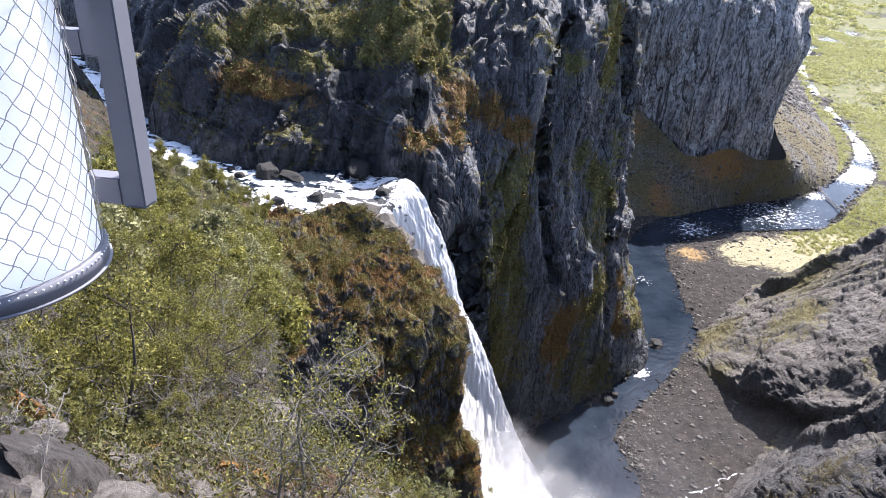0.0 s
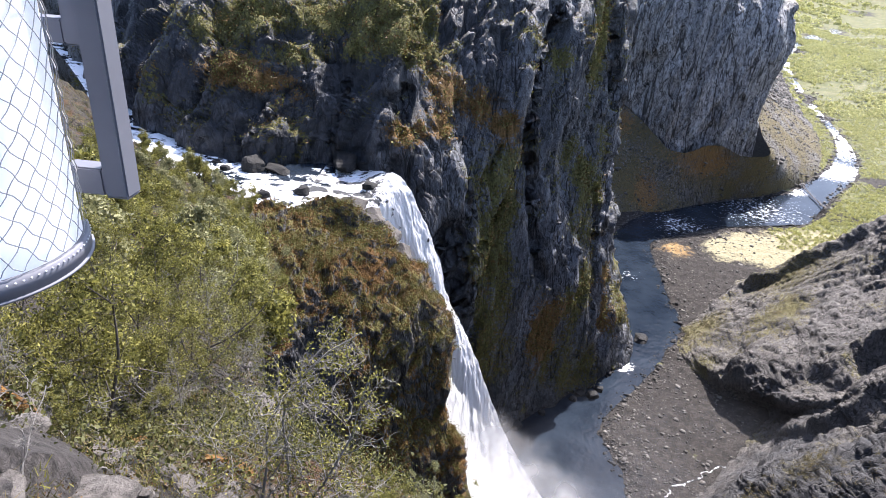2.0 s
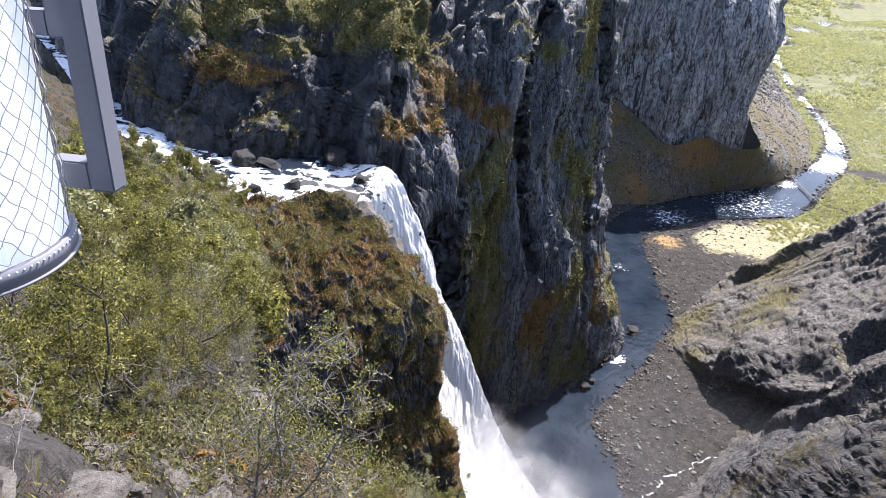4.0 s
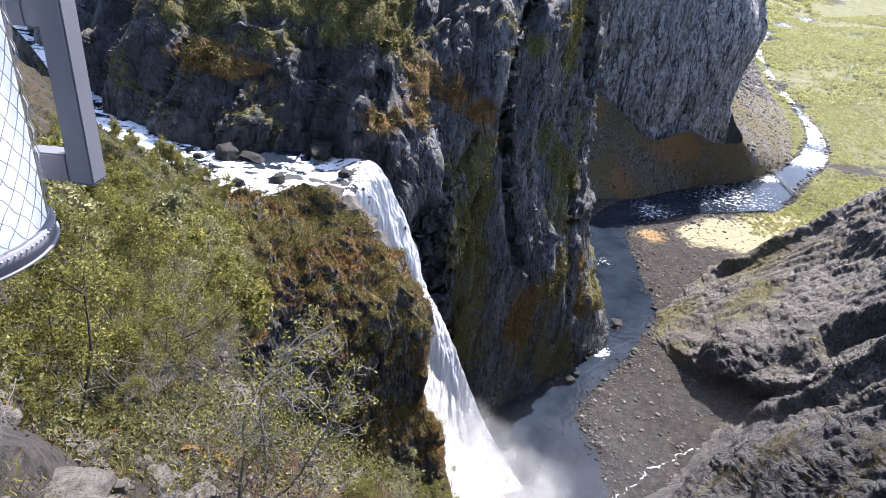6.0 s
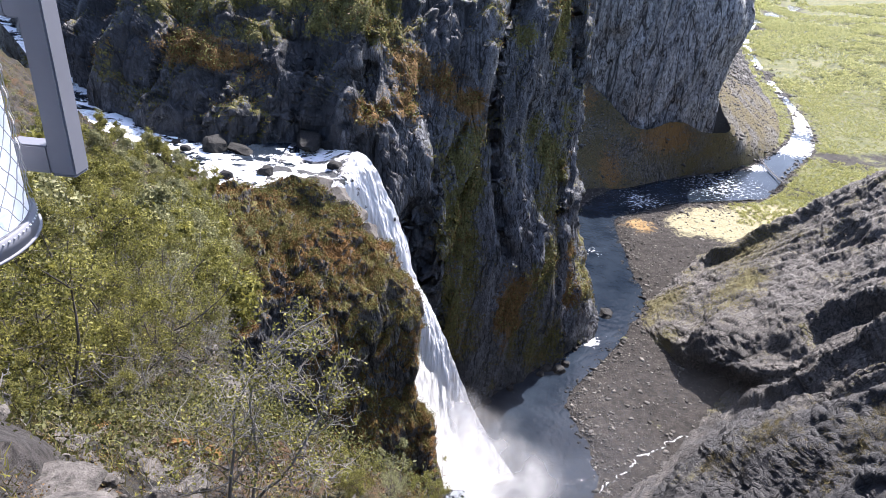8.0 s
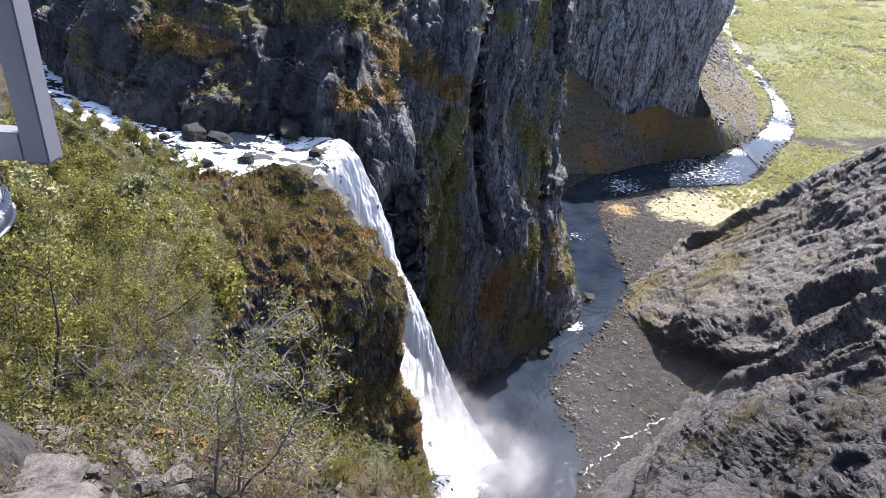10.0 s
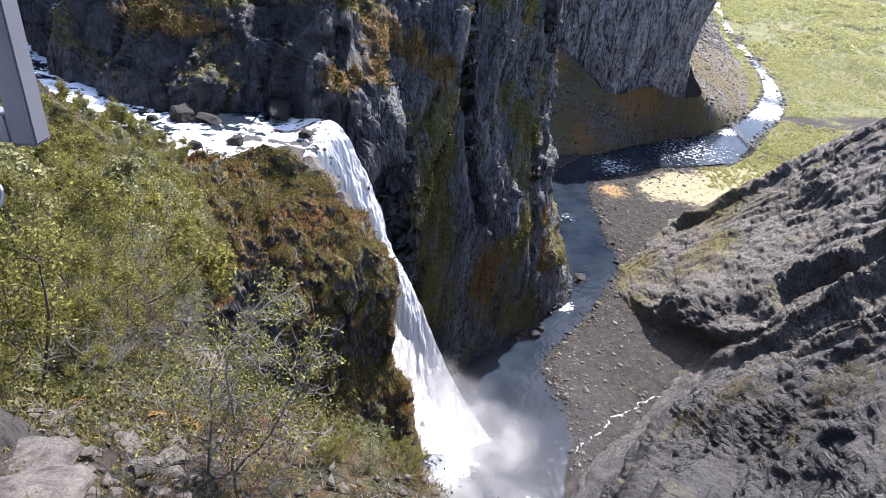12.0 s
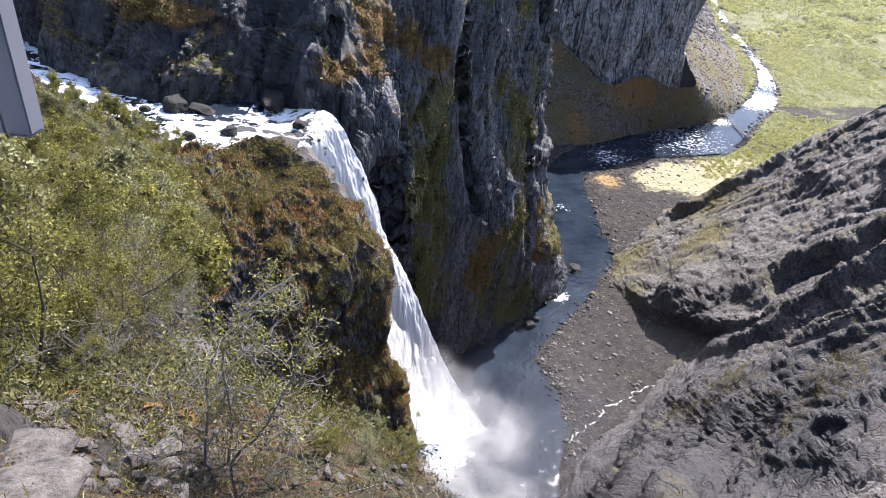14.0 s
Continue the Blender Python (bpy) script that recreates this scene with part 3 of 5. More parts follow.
slope = [
    [(433, 546, 1), (440, 500, 45), (455, 460, 100), (480, 420, 165)],
    [(342, 501, 1), (352, 455, 38), (368, 418, 82), (395, 365, 150)],
    [(259, 440, 1), (285, 400, 40), (310, 365, 80), (345, 315, 140)],
    [(206, 403, 1), (228, 388, 28), (259, 362, 70), (286, 335, 110)],
    [(172, 362, 2), (211, 351, 29), (239, 321, 62), (266, 299, 98)],
    [(158, 342, 2), (191, 322, 30), (222, 290, 61), (243, 265, 95)],
    [(150, 315, 2), (172, 284, 26), (208, 263, 57), (227, 239, 90)],
    [(158, 288, 2), (168, 255, 29), (190, 232, 57), (210, 214, 88)],
]
slope += [
    [(178, 273, 4), (174, 232, 33), (181, 214, 55), (193, 189, 87)],
    [(150, 238, 4), (150, 210, 33), (166, 190, 59), (180, 171, 88)],
    [(86, 169, 14), (116, 177, 44), (138, 174, 61), (165, 153, 94)],
    [(85, 136, 41), (120, 145, 55), (136, 141, 75), (148, 131, 95)],
    [(77, 102, 72), (103, 109, 76), (121, 114, 86), (132, 111, 101)],
    [(73, 75, 102), (89, 80, 106), (102, 84, 107), (110, 84, 116)],
    [(45, 78, 70), (57, 59, 116), (60, 46, 149), (57, 32, 177)],
]
slope = [[(c[0][0] - 10, c[0][1] + 8, -6)] + c + [tuple(np.array(c[-1]) + (45, -35, 55))] for c in slope]
g = surface(slope, 520, 340)
su = np.cumsum(np.r_[0, np.linalg.norm(np.diff(g[:, 110], axis=0), axis=1)])[:, None] + 0 * g[..., 0]
sv = np.cumsum(np.c_[np.zeros(520), np.linalg.norm(np.diff(g, axis=1), axis=2)], 1)
pt = g.reshape(-1, 3)
warp = fbm(pt * 0.012, 3, 60).reshape(su.shape)


def spurs(wave, drift, bend):
    """Spurs that run down the slope: a long flank on the sunny side, a short steep one on the other."""
    f = (su / wave + drift * sv / wave + bend * warp) % 1.0
    return np.where(f < 0.7, f / 0.7, (1 - f) / 0.3) - 0.5


rise = np.clip((sv - 12) / 30, 0, 1)
vary = np.clip(0.75 + 0.9 * fbm(pt * 0.02, 3, 59).reshape(su.shape), 0.1, 1.6)
lift = rise * vary * (11 * spurs(56, 0.12, 0.8) + 3.4 * spurs(21, 0.2, 1.5)) + 0.5 + vary[::-1] * (1.6 * spurs(7.3, 0.24, 1.6) + 0.9 * spurs(3.1, 0.28, 2.4))
g = g + normals(g) * lift[..., None]
g = rocky(g, 1, 0.9, 0.8, 0.4, 1.0, 61, 0.5, 0.5, 0.5)
up = upness(g, 1)
pt = g.reshape(-1, 3)
veg = 0.12 + 0.7 * (up - 0.6) + 0.45 * fbm(pt * 0.035, 4, 65).reshape(up.shape)
veg = np.maximum(veg, blobs(g, (160, 345, 6, 22, 26, 0.8), (158, 305, 4, 14, 12, 0.8), (225, 380, 35, 40, 40, 0.55)) + 0.3 * warp)
spray_wet = blobs(g, (110, 145, 60, 80, 95, 1.0), (150, 215, 25, 40, 40, 0.7), (165, 262, 20, 30, 25, 0.5))
veg = veg - 0.3 * spray_wet
SLOPE, SLOPE_VEG = g, veg
thing("rock_slope", mesh_of("rock_slope", g, grid_faces(520, 340), ROCK_SLOPE, smooth=False, attrs={"veg": veg, "warm": veg * 0 + 0.35, "wet_shade": spray_wet}),
      "folded grey rock spurs with thin dry grass", "rock slope", kind="structure")

head = [
    [(-60, 182, 143), (-46, 143, 149), (-41, 129, 141), (-40, 122, 124), (-40, 115, 96)],
    [(-45, 175, 146), (-39, 155, 140), (-34, 138, 130), (-33, 132, 109), (-32, 126, 85)],
    [(-32, 181, 146), (-25, 163, 138), (-20, 151, 125), (-19, 145, 99), (-17, 139, 72)],
    [(-22, 180, 143), (-13, 171, 133), (-7, 160, 119), (-5, 153, 93), (-3, 147, 64)],
    [(-14, 183, 135), (-5, 178, 126), (4, 168, 115), (3, 160, 92), (7, 153, 59)],
]
head += [
    [(-9, 190, 125), (3, 184, 113), (8, 174, 104), (7, 166, 88), (14, 157, 59)],
    [(-13, 192, 124), (-3, 189, 110), (2, 184, 97), (2, 180, 76), (9, 176, 40)],
]
head = [c + [(c[-1][0] + 3, c[-1][1] - 4, -3)] for c in head]
g = surface(head, 300, 380)
g = rocky(g, -1, 2.0, 1.3, 0.4, 0.6, 71, -0.15, 0.5, 0.5)
up = upness(g, -1)
pt = g.reshape(-1, 3)
veg = np.clip((up - 0.16) * 2.2, 0, 1) * 0.95 + 0.25 * fbm(pt * 0.12, 3, 75).reshape(up.shape)
# cleft side of the headland: its shadow is put into the rock colour, plants left off
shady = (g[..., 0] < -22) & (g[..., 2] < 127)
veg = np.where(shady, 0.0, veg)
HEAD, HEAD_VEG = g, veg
wet_shade = np.where(shady, 1.0, 0.0)
thing("headland", mesh_of("headland", g, grid_faces(300, 380), ROCK_HEAD, smooth=False, attrs={"wet_shade": wet_shade, "veg": veg, "warm": 0.66 + 0.5 * fbm(pt * 0.05, 3, 77).reshape(up.shape)}),
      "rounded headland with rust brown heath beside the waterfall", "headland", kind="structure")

fore = [
    [(-60.0, -40.0, 225.0), (-10.0, -40.0, 224.0), (40.0, -40.0, 221.0), (60.0, -40.0, 215.0), (62.0, -40.0, 150.0)],
    [(-2.9, 1.2, 219.5), (-1.8, 1.6, 218.8), (-0.8, 3.8, 215.0), (2.0, 6.4, 212.0), (5.0, 10.5, 162.3)],
    [(-3.5, 2.1, 219.2), (-3.2, 3.5, 217.5), (-2.0, 5.8, 214.1), (1.2, 8.8, 210.6), (3.5, 13.0, 160.9)],
    [(-4.9, 3.4, 218.3), (-4.3, 4.9, 216.6), (-3.2, 7.6, 213.3), (0.2, 11.2, 208.8), (2.5, 16.0, 159.2)],
    [(-6.7, 5.1, 217.5), (-5.7, 6.8, 215.6), (-4.7, 9.6, 212.2), (-1.8, 14.0, 207.1), (0.2, 20.0, 157.5)],
]
fore += [
    [(-9.0, 7.5, 216.4), (-7.7, 9.5, 214.2), (-6.6, 12.4, 210.7), (-4.3, 17.4, 206.1), (-2.5, 24.0, 156.1)],
    [(-15.4, 13.3, 213.6), (-11.8, 15.2, 211.3), (-8.8, 16.6, 208.7), (-6.0, 20.1, 205.0), (-6.0, 28.0, 155.0)],
    [(-30.2, 29.7, 206.7), (-21.8, 31.1, 204.1), (-15.2, 31.0, 201.8), (-9.4, 32.7, 197.2), (-13.0, 42.0, 138.7)],
    [(-63.5, 72.0, 193.9), (-45.6, 76.4, 188.8), (-32.3, 73.3, 185.5), (-21.6, 75.0, 176.5), (-31.0, 92.0, 122.7)],
    [(-180.2, 276.4, 171.6), (-130.7, 252.0, 151.5), (-84.9, 200.3, 148.0), (-51.0, 174.6, 145.5), (-56.0, 184.0, 105.5)],
]
fore = [c[:4] + [(c[3][0] * 0.8 + c[4][0] * 0.2 - 1.5, c[3][1] * 0.8 + c[4][1] * 0.2 + 1.0, c[3][2] * 0.8 + c[4][2] * 0.2)] + c[4:] for c in fore]
fore = [[(c[0][0] - 90 - abs(c[0][0]), c[0][1] + 6, c[0][2] + 30)] + c + [(c[-1][0] + 4, c[-1][1] + 3, -3)] for c in fore]
fore = [[(x - 60, -200, z) for x, y, z in fore[0]]] + fore
g = surface(fore, 480, 420)
pt = g.reshape(-1, 3)
far_fade = np.clip(np.hypot(g[..., 0], g[..., 1]) / 20, 0.15, 3)
g[..., 2] += far_fade * (0.55 * fbm(pt * 0.25, 3, 81) + 0.25 * fbm(pt * 1.1, 3, 82, 0.6, True)).reshape(g.shape[:2])
up = upness(g, -1)
veg = np.clip((up - 0.35) * 2, 0, 1) * 0.55 + 0.35 * fbm(pt * 0.5, 3, 85).reshape(up.shape)
FORE, FORE_UP = g, up
# the cleft between birch bank and headland: bare rock, shade painted dark on it
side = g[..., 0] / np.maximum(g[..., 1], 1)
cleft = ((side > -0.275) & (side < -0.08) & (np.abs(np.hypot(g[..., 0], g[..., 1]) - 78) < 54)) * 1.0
thing("near_slope", mesh_of("near_slope", g, grid_faces(480, 420), ROCK_NEAR, attrs={"veg": np.where(cleft > 0.5, 0.0, veg), "wet_shade": cleft, "warm": 0.45 + 0.4 * fbm(pt * 0.4, 3, 87).reshape(up.shape)}),
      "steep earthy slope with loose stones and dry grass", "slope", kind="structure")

# ---------------------------------------------------------------- upper river and waterfall
upper = [
    [(-251.0, 439.4, 157.0), (-241.1, 409.3, 158.0)],
    [(-151.6, 307.9, 151.8), (-143.8, 275.2, 152.0)],
    [(-110.8, 252.3, 148.6), (-99.8, 206.4, 149.0)],
    [(-74.8, 215.3, 145.8), (-70.2, 182.3, 146.3)],
    [(-56.6, 210.6, 144.9), (-50.8, 173.8, 145.0)],
    [(-35.2, 216.5, 144.2), (-37.4, 177.8, 144.6)],
    [(-18.6, 211.4, 143.6), (-26.5, 180.5, 143.8)],
]
g = surface(upper, 260, 60)
pt = g.reshape(-1, 3)
g[..., 2] += (0.25 * fbm(pt * 0.3, 3, 91)).reshape(g.shape[:2])
foam = 0.57 + 0.3 * blobs(g, (-90, 225, 147, 30, 20, 1.0), (-150, 290, 152, 40, 20, 1.0)) - 0.8 * blobs(g, (-46, 211, 145, 8, 20, 1.0), (-38, 215, 144, 6, 20, 1.0))
foam = foam + 0.4 * fbm(pt * (0.13, 0.3, 0.3), 4, 92).reshape(foam.shape)
thing("upper_river", mesh_of("upper_river", g, grid_faces(260, 60, True), WATER, attrs={"foam": foam}),
      "white rapids above the waterfall", "river", kind="structure")

fall = [
    [(-35.4, 217.9, 144.3), (-38.5, 177.9, 144.7)],
    [(-24.4, 213.4, 143.8), (-28.3, 181.9, 144.0)],
    [(-9.5, 198.8, 147.0), (-18.7, 185.1, 140.4)],
    [(-2.5, 199.0, 133.1), (-12.2, 189.6, 130.1)],
    [(3.3, 201.0, 118.0), (-6.7, 191.9, 120.2)],
    [(6.8, 202.9, 104.0), (1.0, 194.0, 106.8)],
    [(15.3, 205.4, 85.3), (6.2, 195.9, 87.7)],
    [(23.6, 206.7, 63.4), (6.0, 196.9, 66.2)],
    [(32.3, 208.5, 40.3), (8.4, 197.8, 42.9)],
    [(44.2, 208.4, 17.4), (15.5, 198.4, 19.7)],
    [(57.3, 206.2, -3.4), (20.5, 199.0, -5.7)],
    [(58.4, 192.8, -1.0), (21.7, 179.2, -1.0)],
]
fall3 = [[a, tuple((np.array(a) + b) / 2 + np.array((1.0, -2.0, 0.6)) * min(1, i / 4)), b] for i, (a, b) in enumerate(fall)]
g = surface(fall3, 520, 90)
pt = g.reshape(-1, 3)
n = normals(g)
w = (0.7 * fbm(pt * (0.18, 0.18, 0.05), 4, 95) + 0.35 * fbm(pt * (0.7, 0.7, 0.16), 3, 96)) * np.repeat(np.interp(np.arange(520), (0, 200, 520), (1.2, 1.0, 0.35)), 90)
fade = np.clip(np.linspace(-0.02, 7, g.shape[0]), 0, 1)[:, None]
g = g - n * (w.reshape(g.shape[0], g.shape[1]) * fade)[..., None]
dark = blobs(g, (2, 198, 128, 2, 7, 0.8), (-32, 214, 144, 5, 5, 0.6), (5, 199, 116, 2, 5, 0.7))
dark = np.maximum(dark, 0.35 * np.clip(1 - np.linspace(0, 9, g.shape[0]), 0, 1)[:, None]) + 0.12 * fbm(pt * 0.2, 3, 97).reshape(dark.shape)
shelf = np.clip(1.6 - np.linspace(0, 6, g.shape[0]), 0, 1)[:, None]
dark = dark + shelf * (0.2 + 0.55 * fbm(np.c_[pt[:, 0] * 0.12, pt[:, 1] * 0.35, pt[:, 2] * 0.3], 3, 98).reshape(dark.shape))
thing("waterfall", mesh_of("waterfall", g, grid_faces(520, 90), WHITE_WATER, attrs={"dark": dark}),
      "white waterfall plunging off a rock lip into the gorge", "waterfall", kind="structure")


# ---------------------------------------------------------------- plants: shapes
def leaf_quads(rng, centres, size, vary=0.5, flat_=0.0):
    """Small bent leaves at the centres, at random turns."""
    n = len(centres)
    a = rng.normal(size=(n, 3))
    a[:, 2] *= 1 - flat_
    a /= np.linalg.norm(a, axis=1, keepdims=True) + 1e-9
    b = np.cross(a, rng.normal(size=(n, 3)))
    b /= np.linalg.norm(b, axis=1, keepdims=True) + 1e-9
    s = size * (1 + vary * rng.uniform(-1, 1, n))[:, None]
    c = np.asarray(centres)
    v = np.stack([c - a * s * 0.6, c + b * s * 0.3 - a * s * 0.1, c + a * s * 0.6, c - b * s * 0.3 - a * s * 0.1], 1).reshape(-1, 3)
    return v, np.arange(n * 4).reshape(n, 4)


def blade_quads(rng, bases, length, width, lean=0.5):
    """Grass blades that stand and lean from their bases."""
    n = len(bases)
    az = rng.uniform(0, 2 * math.pi, n)
    side = np.stack([np.cos(az), np.sin(az), 0 * az], 1) * width
    tip = np.stack([rng.normal(0, lean, n), rng.normal(0, lean, n), np.ones(n)], 1)
    tip = tip / np.linalg.norm(tip, axis=1, keepdims=True) * (length * rng.uniform(0.5, 1.3, n))[:, None]
    b = np.asarray(bases)
    v = np.stack([b - side, b + side, b + tip + side * 0.2, b + tip - side * 0.2], 1).reshape(-1, 3)
    return v, np.arange(n * 4).reshape(n, 4)


def tubes(paths, sides=None):
    """Tapered tubes along paths of (points, radii)."""
    vs, fs, o, given = [], [], 0, sides
    for pts, rad in paths:
        sides = given or (6 if rad[0] > 0.02 else 3)
        ang = np.linspace(0, 2 * math.pi, sides, endpoint=False)
        pts = np.asarray(pts, float)
        d = np.gradient(pts, axis=0)
        d /= np.linalg.norm(d, axis=1, keepdims=True) + 1e-9
        ref = np.where(np.abs(d[:, 2:]) > 0.9, (1.0, 0, 0), (0, 0, 1.0))
        x = np.cross(d, ref)
        x /= np.linalg.norm(x, axis=1, keepdims=True) + 1e-9
        y = np.cross(d, x)
        ring = pts[:, None] + np.asarray(rad)[:, None, None] * (x[:, None] * np.cos(ang)[None, :, None] + y[:, None] * np.sin(ang)[None, :, None])
        k = len(pts)
        vs.append(ring.reshape(-1, 3))
        i = np.arange(k * sides).reshape(k, sides) + o
        fs.append(np.stack([i[:-1], np.roll(i[:-1], -1, 1), np.roll(i[1:], -1, 1), i[1:]], -1).reshape(-1, 4))
        o += k * sides
    return np.concatenate(vs), np.concatenate(fs)


def grow(rng, height, stems, spread, limbs, twigs, bare=0.0, thick=0.0125, bend=0.17):
    """Paths of stems, limbs and twigs of a small mountain birch, and the points where its leaves hang."""
    paths, tips = [], []

    def bent(start, way, length, n, wobble, lift):
        pts, p, w = [np.array(start, float)], np.array(start, float), np.array(way, float)
        for _ in range(n - 1):
            w = w + rng.normal(0, wobble, 3) + (0, 0, lift)
            w /= np.linalg.norm(w)
            p = p + w * length / (n - 1)
            pts.append(p)
        return np.array(pts)

    for _ in range(stems):
        tilt = rng.normal(0, 0.12 + 0.18 * (stems > 1) + 0.15 * (stems > 3), 2)
        trunk = bent((rng.normal(0, 0.06), rng.normal(0, 0.06), -0.25), (tilt[0], tilt[1], 1), height * rng.uniform(0.8, 1.05) + 0.25, 9, bend, 0.06)
        r0 = thick * height / stems ** 0.4
        paths.append((trunk, np.linspace(r0, 0.008, 9)))
        for i in range(limbs):
            f = rng.uniform(0.14, 0.97)
            k = f * 8
            a = trunk[int(k)] + (trunk[min(8, int(k) + 1)] - trunk[int(k)]) * (k % 1)
            az = rng.uniform(0, 2 * math.pi)
            ln = spread * height * (1.05 - 0.75 * f) * rng.uniform(0.6, 1.25)
            limb = bent(a, (math.cos(az), math.sin(az), rng.uniform(0.0, 0.9)), ln, 6, 0.22, 0.05)
            paths.append((limb, np.linspace(r0 * 0.42 * (1.1 - 0.6 * f), 0.005, 6)))
            for j in range(twigs):
                q = rng.uniform(0.25, 1.0) * 5
                b = limb[int(min(q, 4))] + (limb[min(5, int(min(q, 4)) + 1)] - limb[int(min(q, 4))]) * (q % 1)
                tw = bent(b, rng.normal(0, 1, 3) * (1, 1, 0.6) + (0, 0, 0.35), ln * rng.uniform(0.18, 0.5), 4, 0.3, 0.05)
                paths.append((tw, np.linspace(0.006, 0.0025, 4)))
                for e in range(2):
                    t2 = bent(tw[rng.integers(1, 4)], rng.normal(0, 1, 3), ln * rng.uniform(0.08, 0.22), 3, 0.3, 0.0)
                    paths.append((t2, np.linspace(0.0035, 0.002, 3)))
                    if rng.uniform() > bare:
                        tips.append(t2)
                if rng.uniform() > bare:
                    tips.append(tw)
    return paths, tips


def birch(seed, height, stems, spread, limbs, twigs, per_tip, size, leaf, bark, label, bare=0.0, clump=0.11, bend=0.2, skip=0.76):
    rng = np.random.default_rng(seed)
    paths, tips = grow(rng, height, stems, spread, limbs, twigs, bare, bend=bend)
    root = thing("birch_tree", None, label, "tree", "birches on the slope")
    thing("trunk", mesh_of("trunk", *tubes(paths), bark), parent=root)
    c = []
    for t in tips:
        if rng.uniform() < skip:
            continue
        k = int(rng.integers(per_tip // 2 + 1, per_tip + 2) / (1 - skip))
        f = rng.uniform(0.45, 1.0, k) * (len(t) - 1)
        i = np.minimum(f.astype(int), len(t) - 2)
        c.append(t[i] + (t[i + 1] - t[i]) * (f - i)[:, None] + rng.normal(0, clump, (k, 3)))
    thing("crown", mesh_of("crown", *leaf_quads(rng, np.concatenate(c), size), leaf, smooth=False), parent=root)
    return root


def on_ground(g, x, y, up=None):
    """The height of the grid's surface nearest to (x, y)."""
    d = (g[..., 0] - x) ** 2 + (g[..., 1] - y) ** 2
    if up is not None:
        d = d + (up < 0.35) * 1e6
    return g.reshape(-1, 3)[d.argmin()][2]


FORE_TOP = FORE[:, :330]


def plant(root, x, y, turn, size, first=False, g=None, lean=(0, 0)):
    z = on_ground(FORE if g is None else g, x, y, FORE_UP if g is None else None)
    m = pose(x, y, z, lean[0], lean[1], turn)
    if first:
        root.scale = (size,) * 3
        root.matrix_basis = m @ Matrix.Diagonal((size, size, size, 1))
        return root
    ob = copy_thing(root, m)
    ob.scale = (size,) * 3
    return ob


# ---------------------------------------------------------------- birches on the near slope
FULL = "small mountain birch with fresh yellow-green leaves on the slope"
THIN = "sparse young birch with grey twigs and few pale leaves"
b_full = birch(1, 5.6, 2, 0.36, 15, 5, 26, 0.062, LEAF, BARK, FULL)
b_wide = birch(2, 5.0, 3, 0.42, 10, 5, 26, 0.062, LEAF, BARK, FULL)
b_pale = birch(3, 5.2, 2, 0.38, 14, 5, 18, 0.062, LEAF_PALE, BARK, "small birch with pale green spring leaves on the slope")
b_thin = birch(8, 3.5, 3, 0.46, 15, 10, 6, 0.04, LEAF, BARK_PALE, THIN, 0.3, 0.05, 0.28, 0.5)
b_bare = birch(5, 4.0, 3, 0.45, 13, 8, 3, 0.04, LEAF, BARK_PALE, "grey-twigged birch with hardly any leaves", 0.75, 0.05, 0.3, 0.3)
plant(b_full, -7.2, 12.0, 340, 1.06, True)
plant(b_wide, -9.8, 14.9, 225, 1.04, True)
plant(b_wide, -8.2, 18.0, 300, 1.02)
plant(b_full, -11.0, 23.5, 81, 1.16)
plant(b_pale, -10.1, 27.0, 328, 1.20)
plant(b_full, -13.5, 20.5, 1, 1.04)
plant(b_wide, -15.6, 27.8, 42, 1.07)
plant(b_full, -14.0, 41.8, 168, 1.16)
plant(b_pale, -16.9, 39.2, 259, 1.19)
plant(b_wide, -21.1, 42.1, 91, 1.20)
plant(b_full, -19.7, 52.2, 209, 1.39)
plant(b_thin, -2.15, 7.7, 0, 1.1, True, lean=(-4, 12))
for i, (x, y, size) in enumerate(((0.2, 8.9, 0.19), (0.6, 8.5, 0.17), (-0.8, 8.4, 0.2), (-1.2, 8.6, 0.15), (-0.3, 9.2, 0.16), (-0.5, 8.2, 0.2), (0.1, 8.0, 0.22), (0.7, 7.9, 0.2))):
    plant((b_pale, b_wide, b_full)[i % 3], x, y, 53 * i, size, i == 0)
plant(b_bare, -7.0, 9.2, 259, 0.42, True)
plant(b_wide, -5.7, 11.2, 133, 0.31)
plant(b_full, -6.1, 9.1, 238, 0.29)
plant(b_pale, -24.7, 73.2, 55, 1.37)
plant(b_full, -29.0, 72.4, 67, 1.36)
plant(b_pale, -37.6, 84.9, 183, 1.43)
plant(b_full, -38.2, 79.9, 15, 1.23)
plant(b_pale, -33.7, 95.7, 267, 1.31)
plant(b_wide, -26.2, 82.6, 261, 1.26)
plant(b_pale, -45.4, 113.2, 182, 1.37)
plant(b_pale, -56.4, 129.9, 231, 1.31)
plant(b_wide, -49.0, 101.7, 215, 1.38)
plant(b_full, -55.5, 110.1, 215, 1.33)
plant(b_pale, -42.7, 113.4, 116, 1.36)
plant(b_wide, -66.8, 127.3, 144, 1.60)
plant(b_full, -47.3, 92.1, 136, 1.42)
plant(b_full, -27.1, 58.0, 158, 1.22)
plant(b_wide, -28.1, 53.4, 217, 1.23)
plant(b_full, -23.6, 56.9, 344, 1.19)
plant(b_pale, -13.9, 37.8, 54, 1.06)
plant(b_full, -10.7, 20.3, 18, 0.85)
plant(b_full, -8.6, 21.5, 144, 0.96)
plant(b_wide, -18.6, 59.3, 342, 1.23)
plant(b_pale, -22.4, 72.1, 77, 1.17)
plant(b_wide, -26.5, 86.9, 178, 1.33)
plant(b_pale, -34.2, 114.1, 314, 1.14)
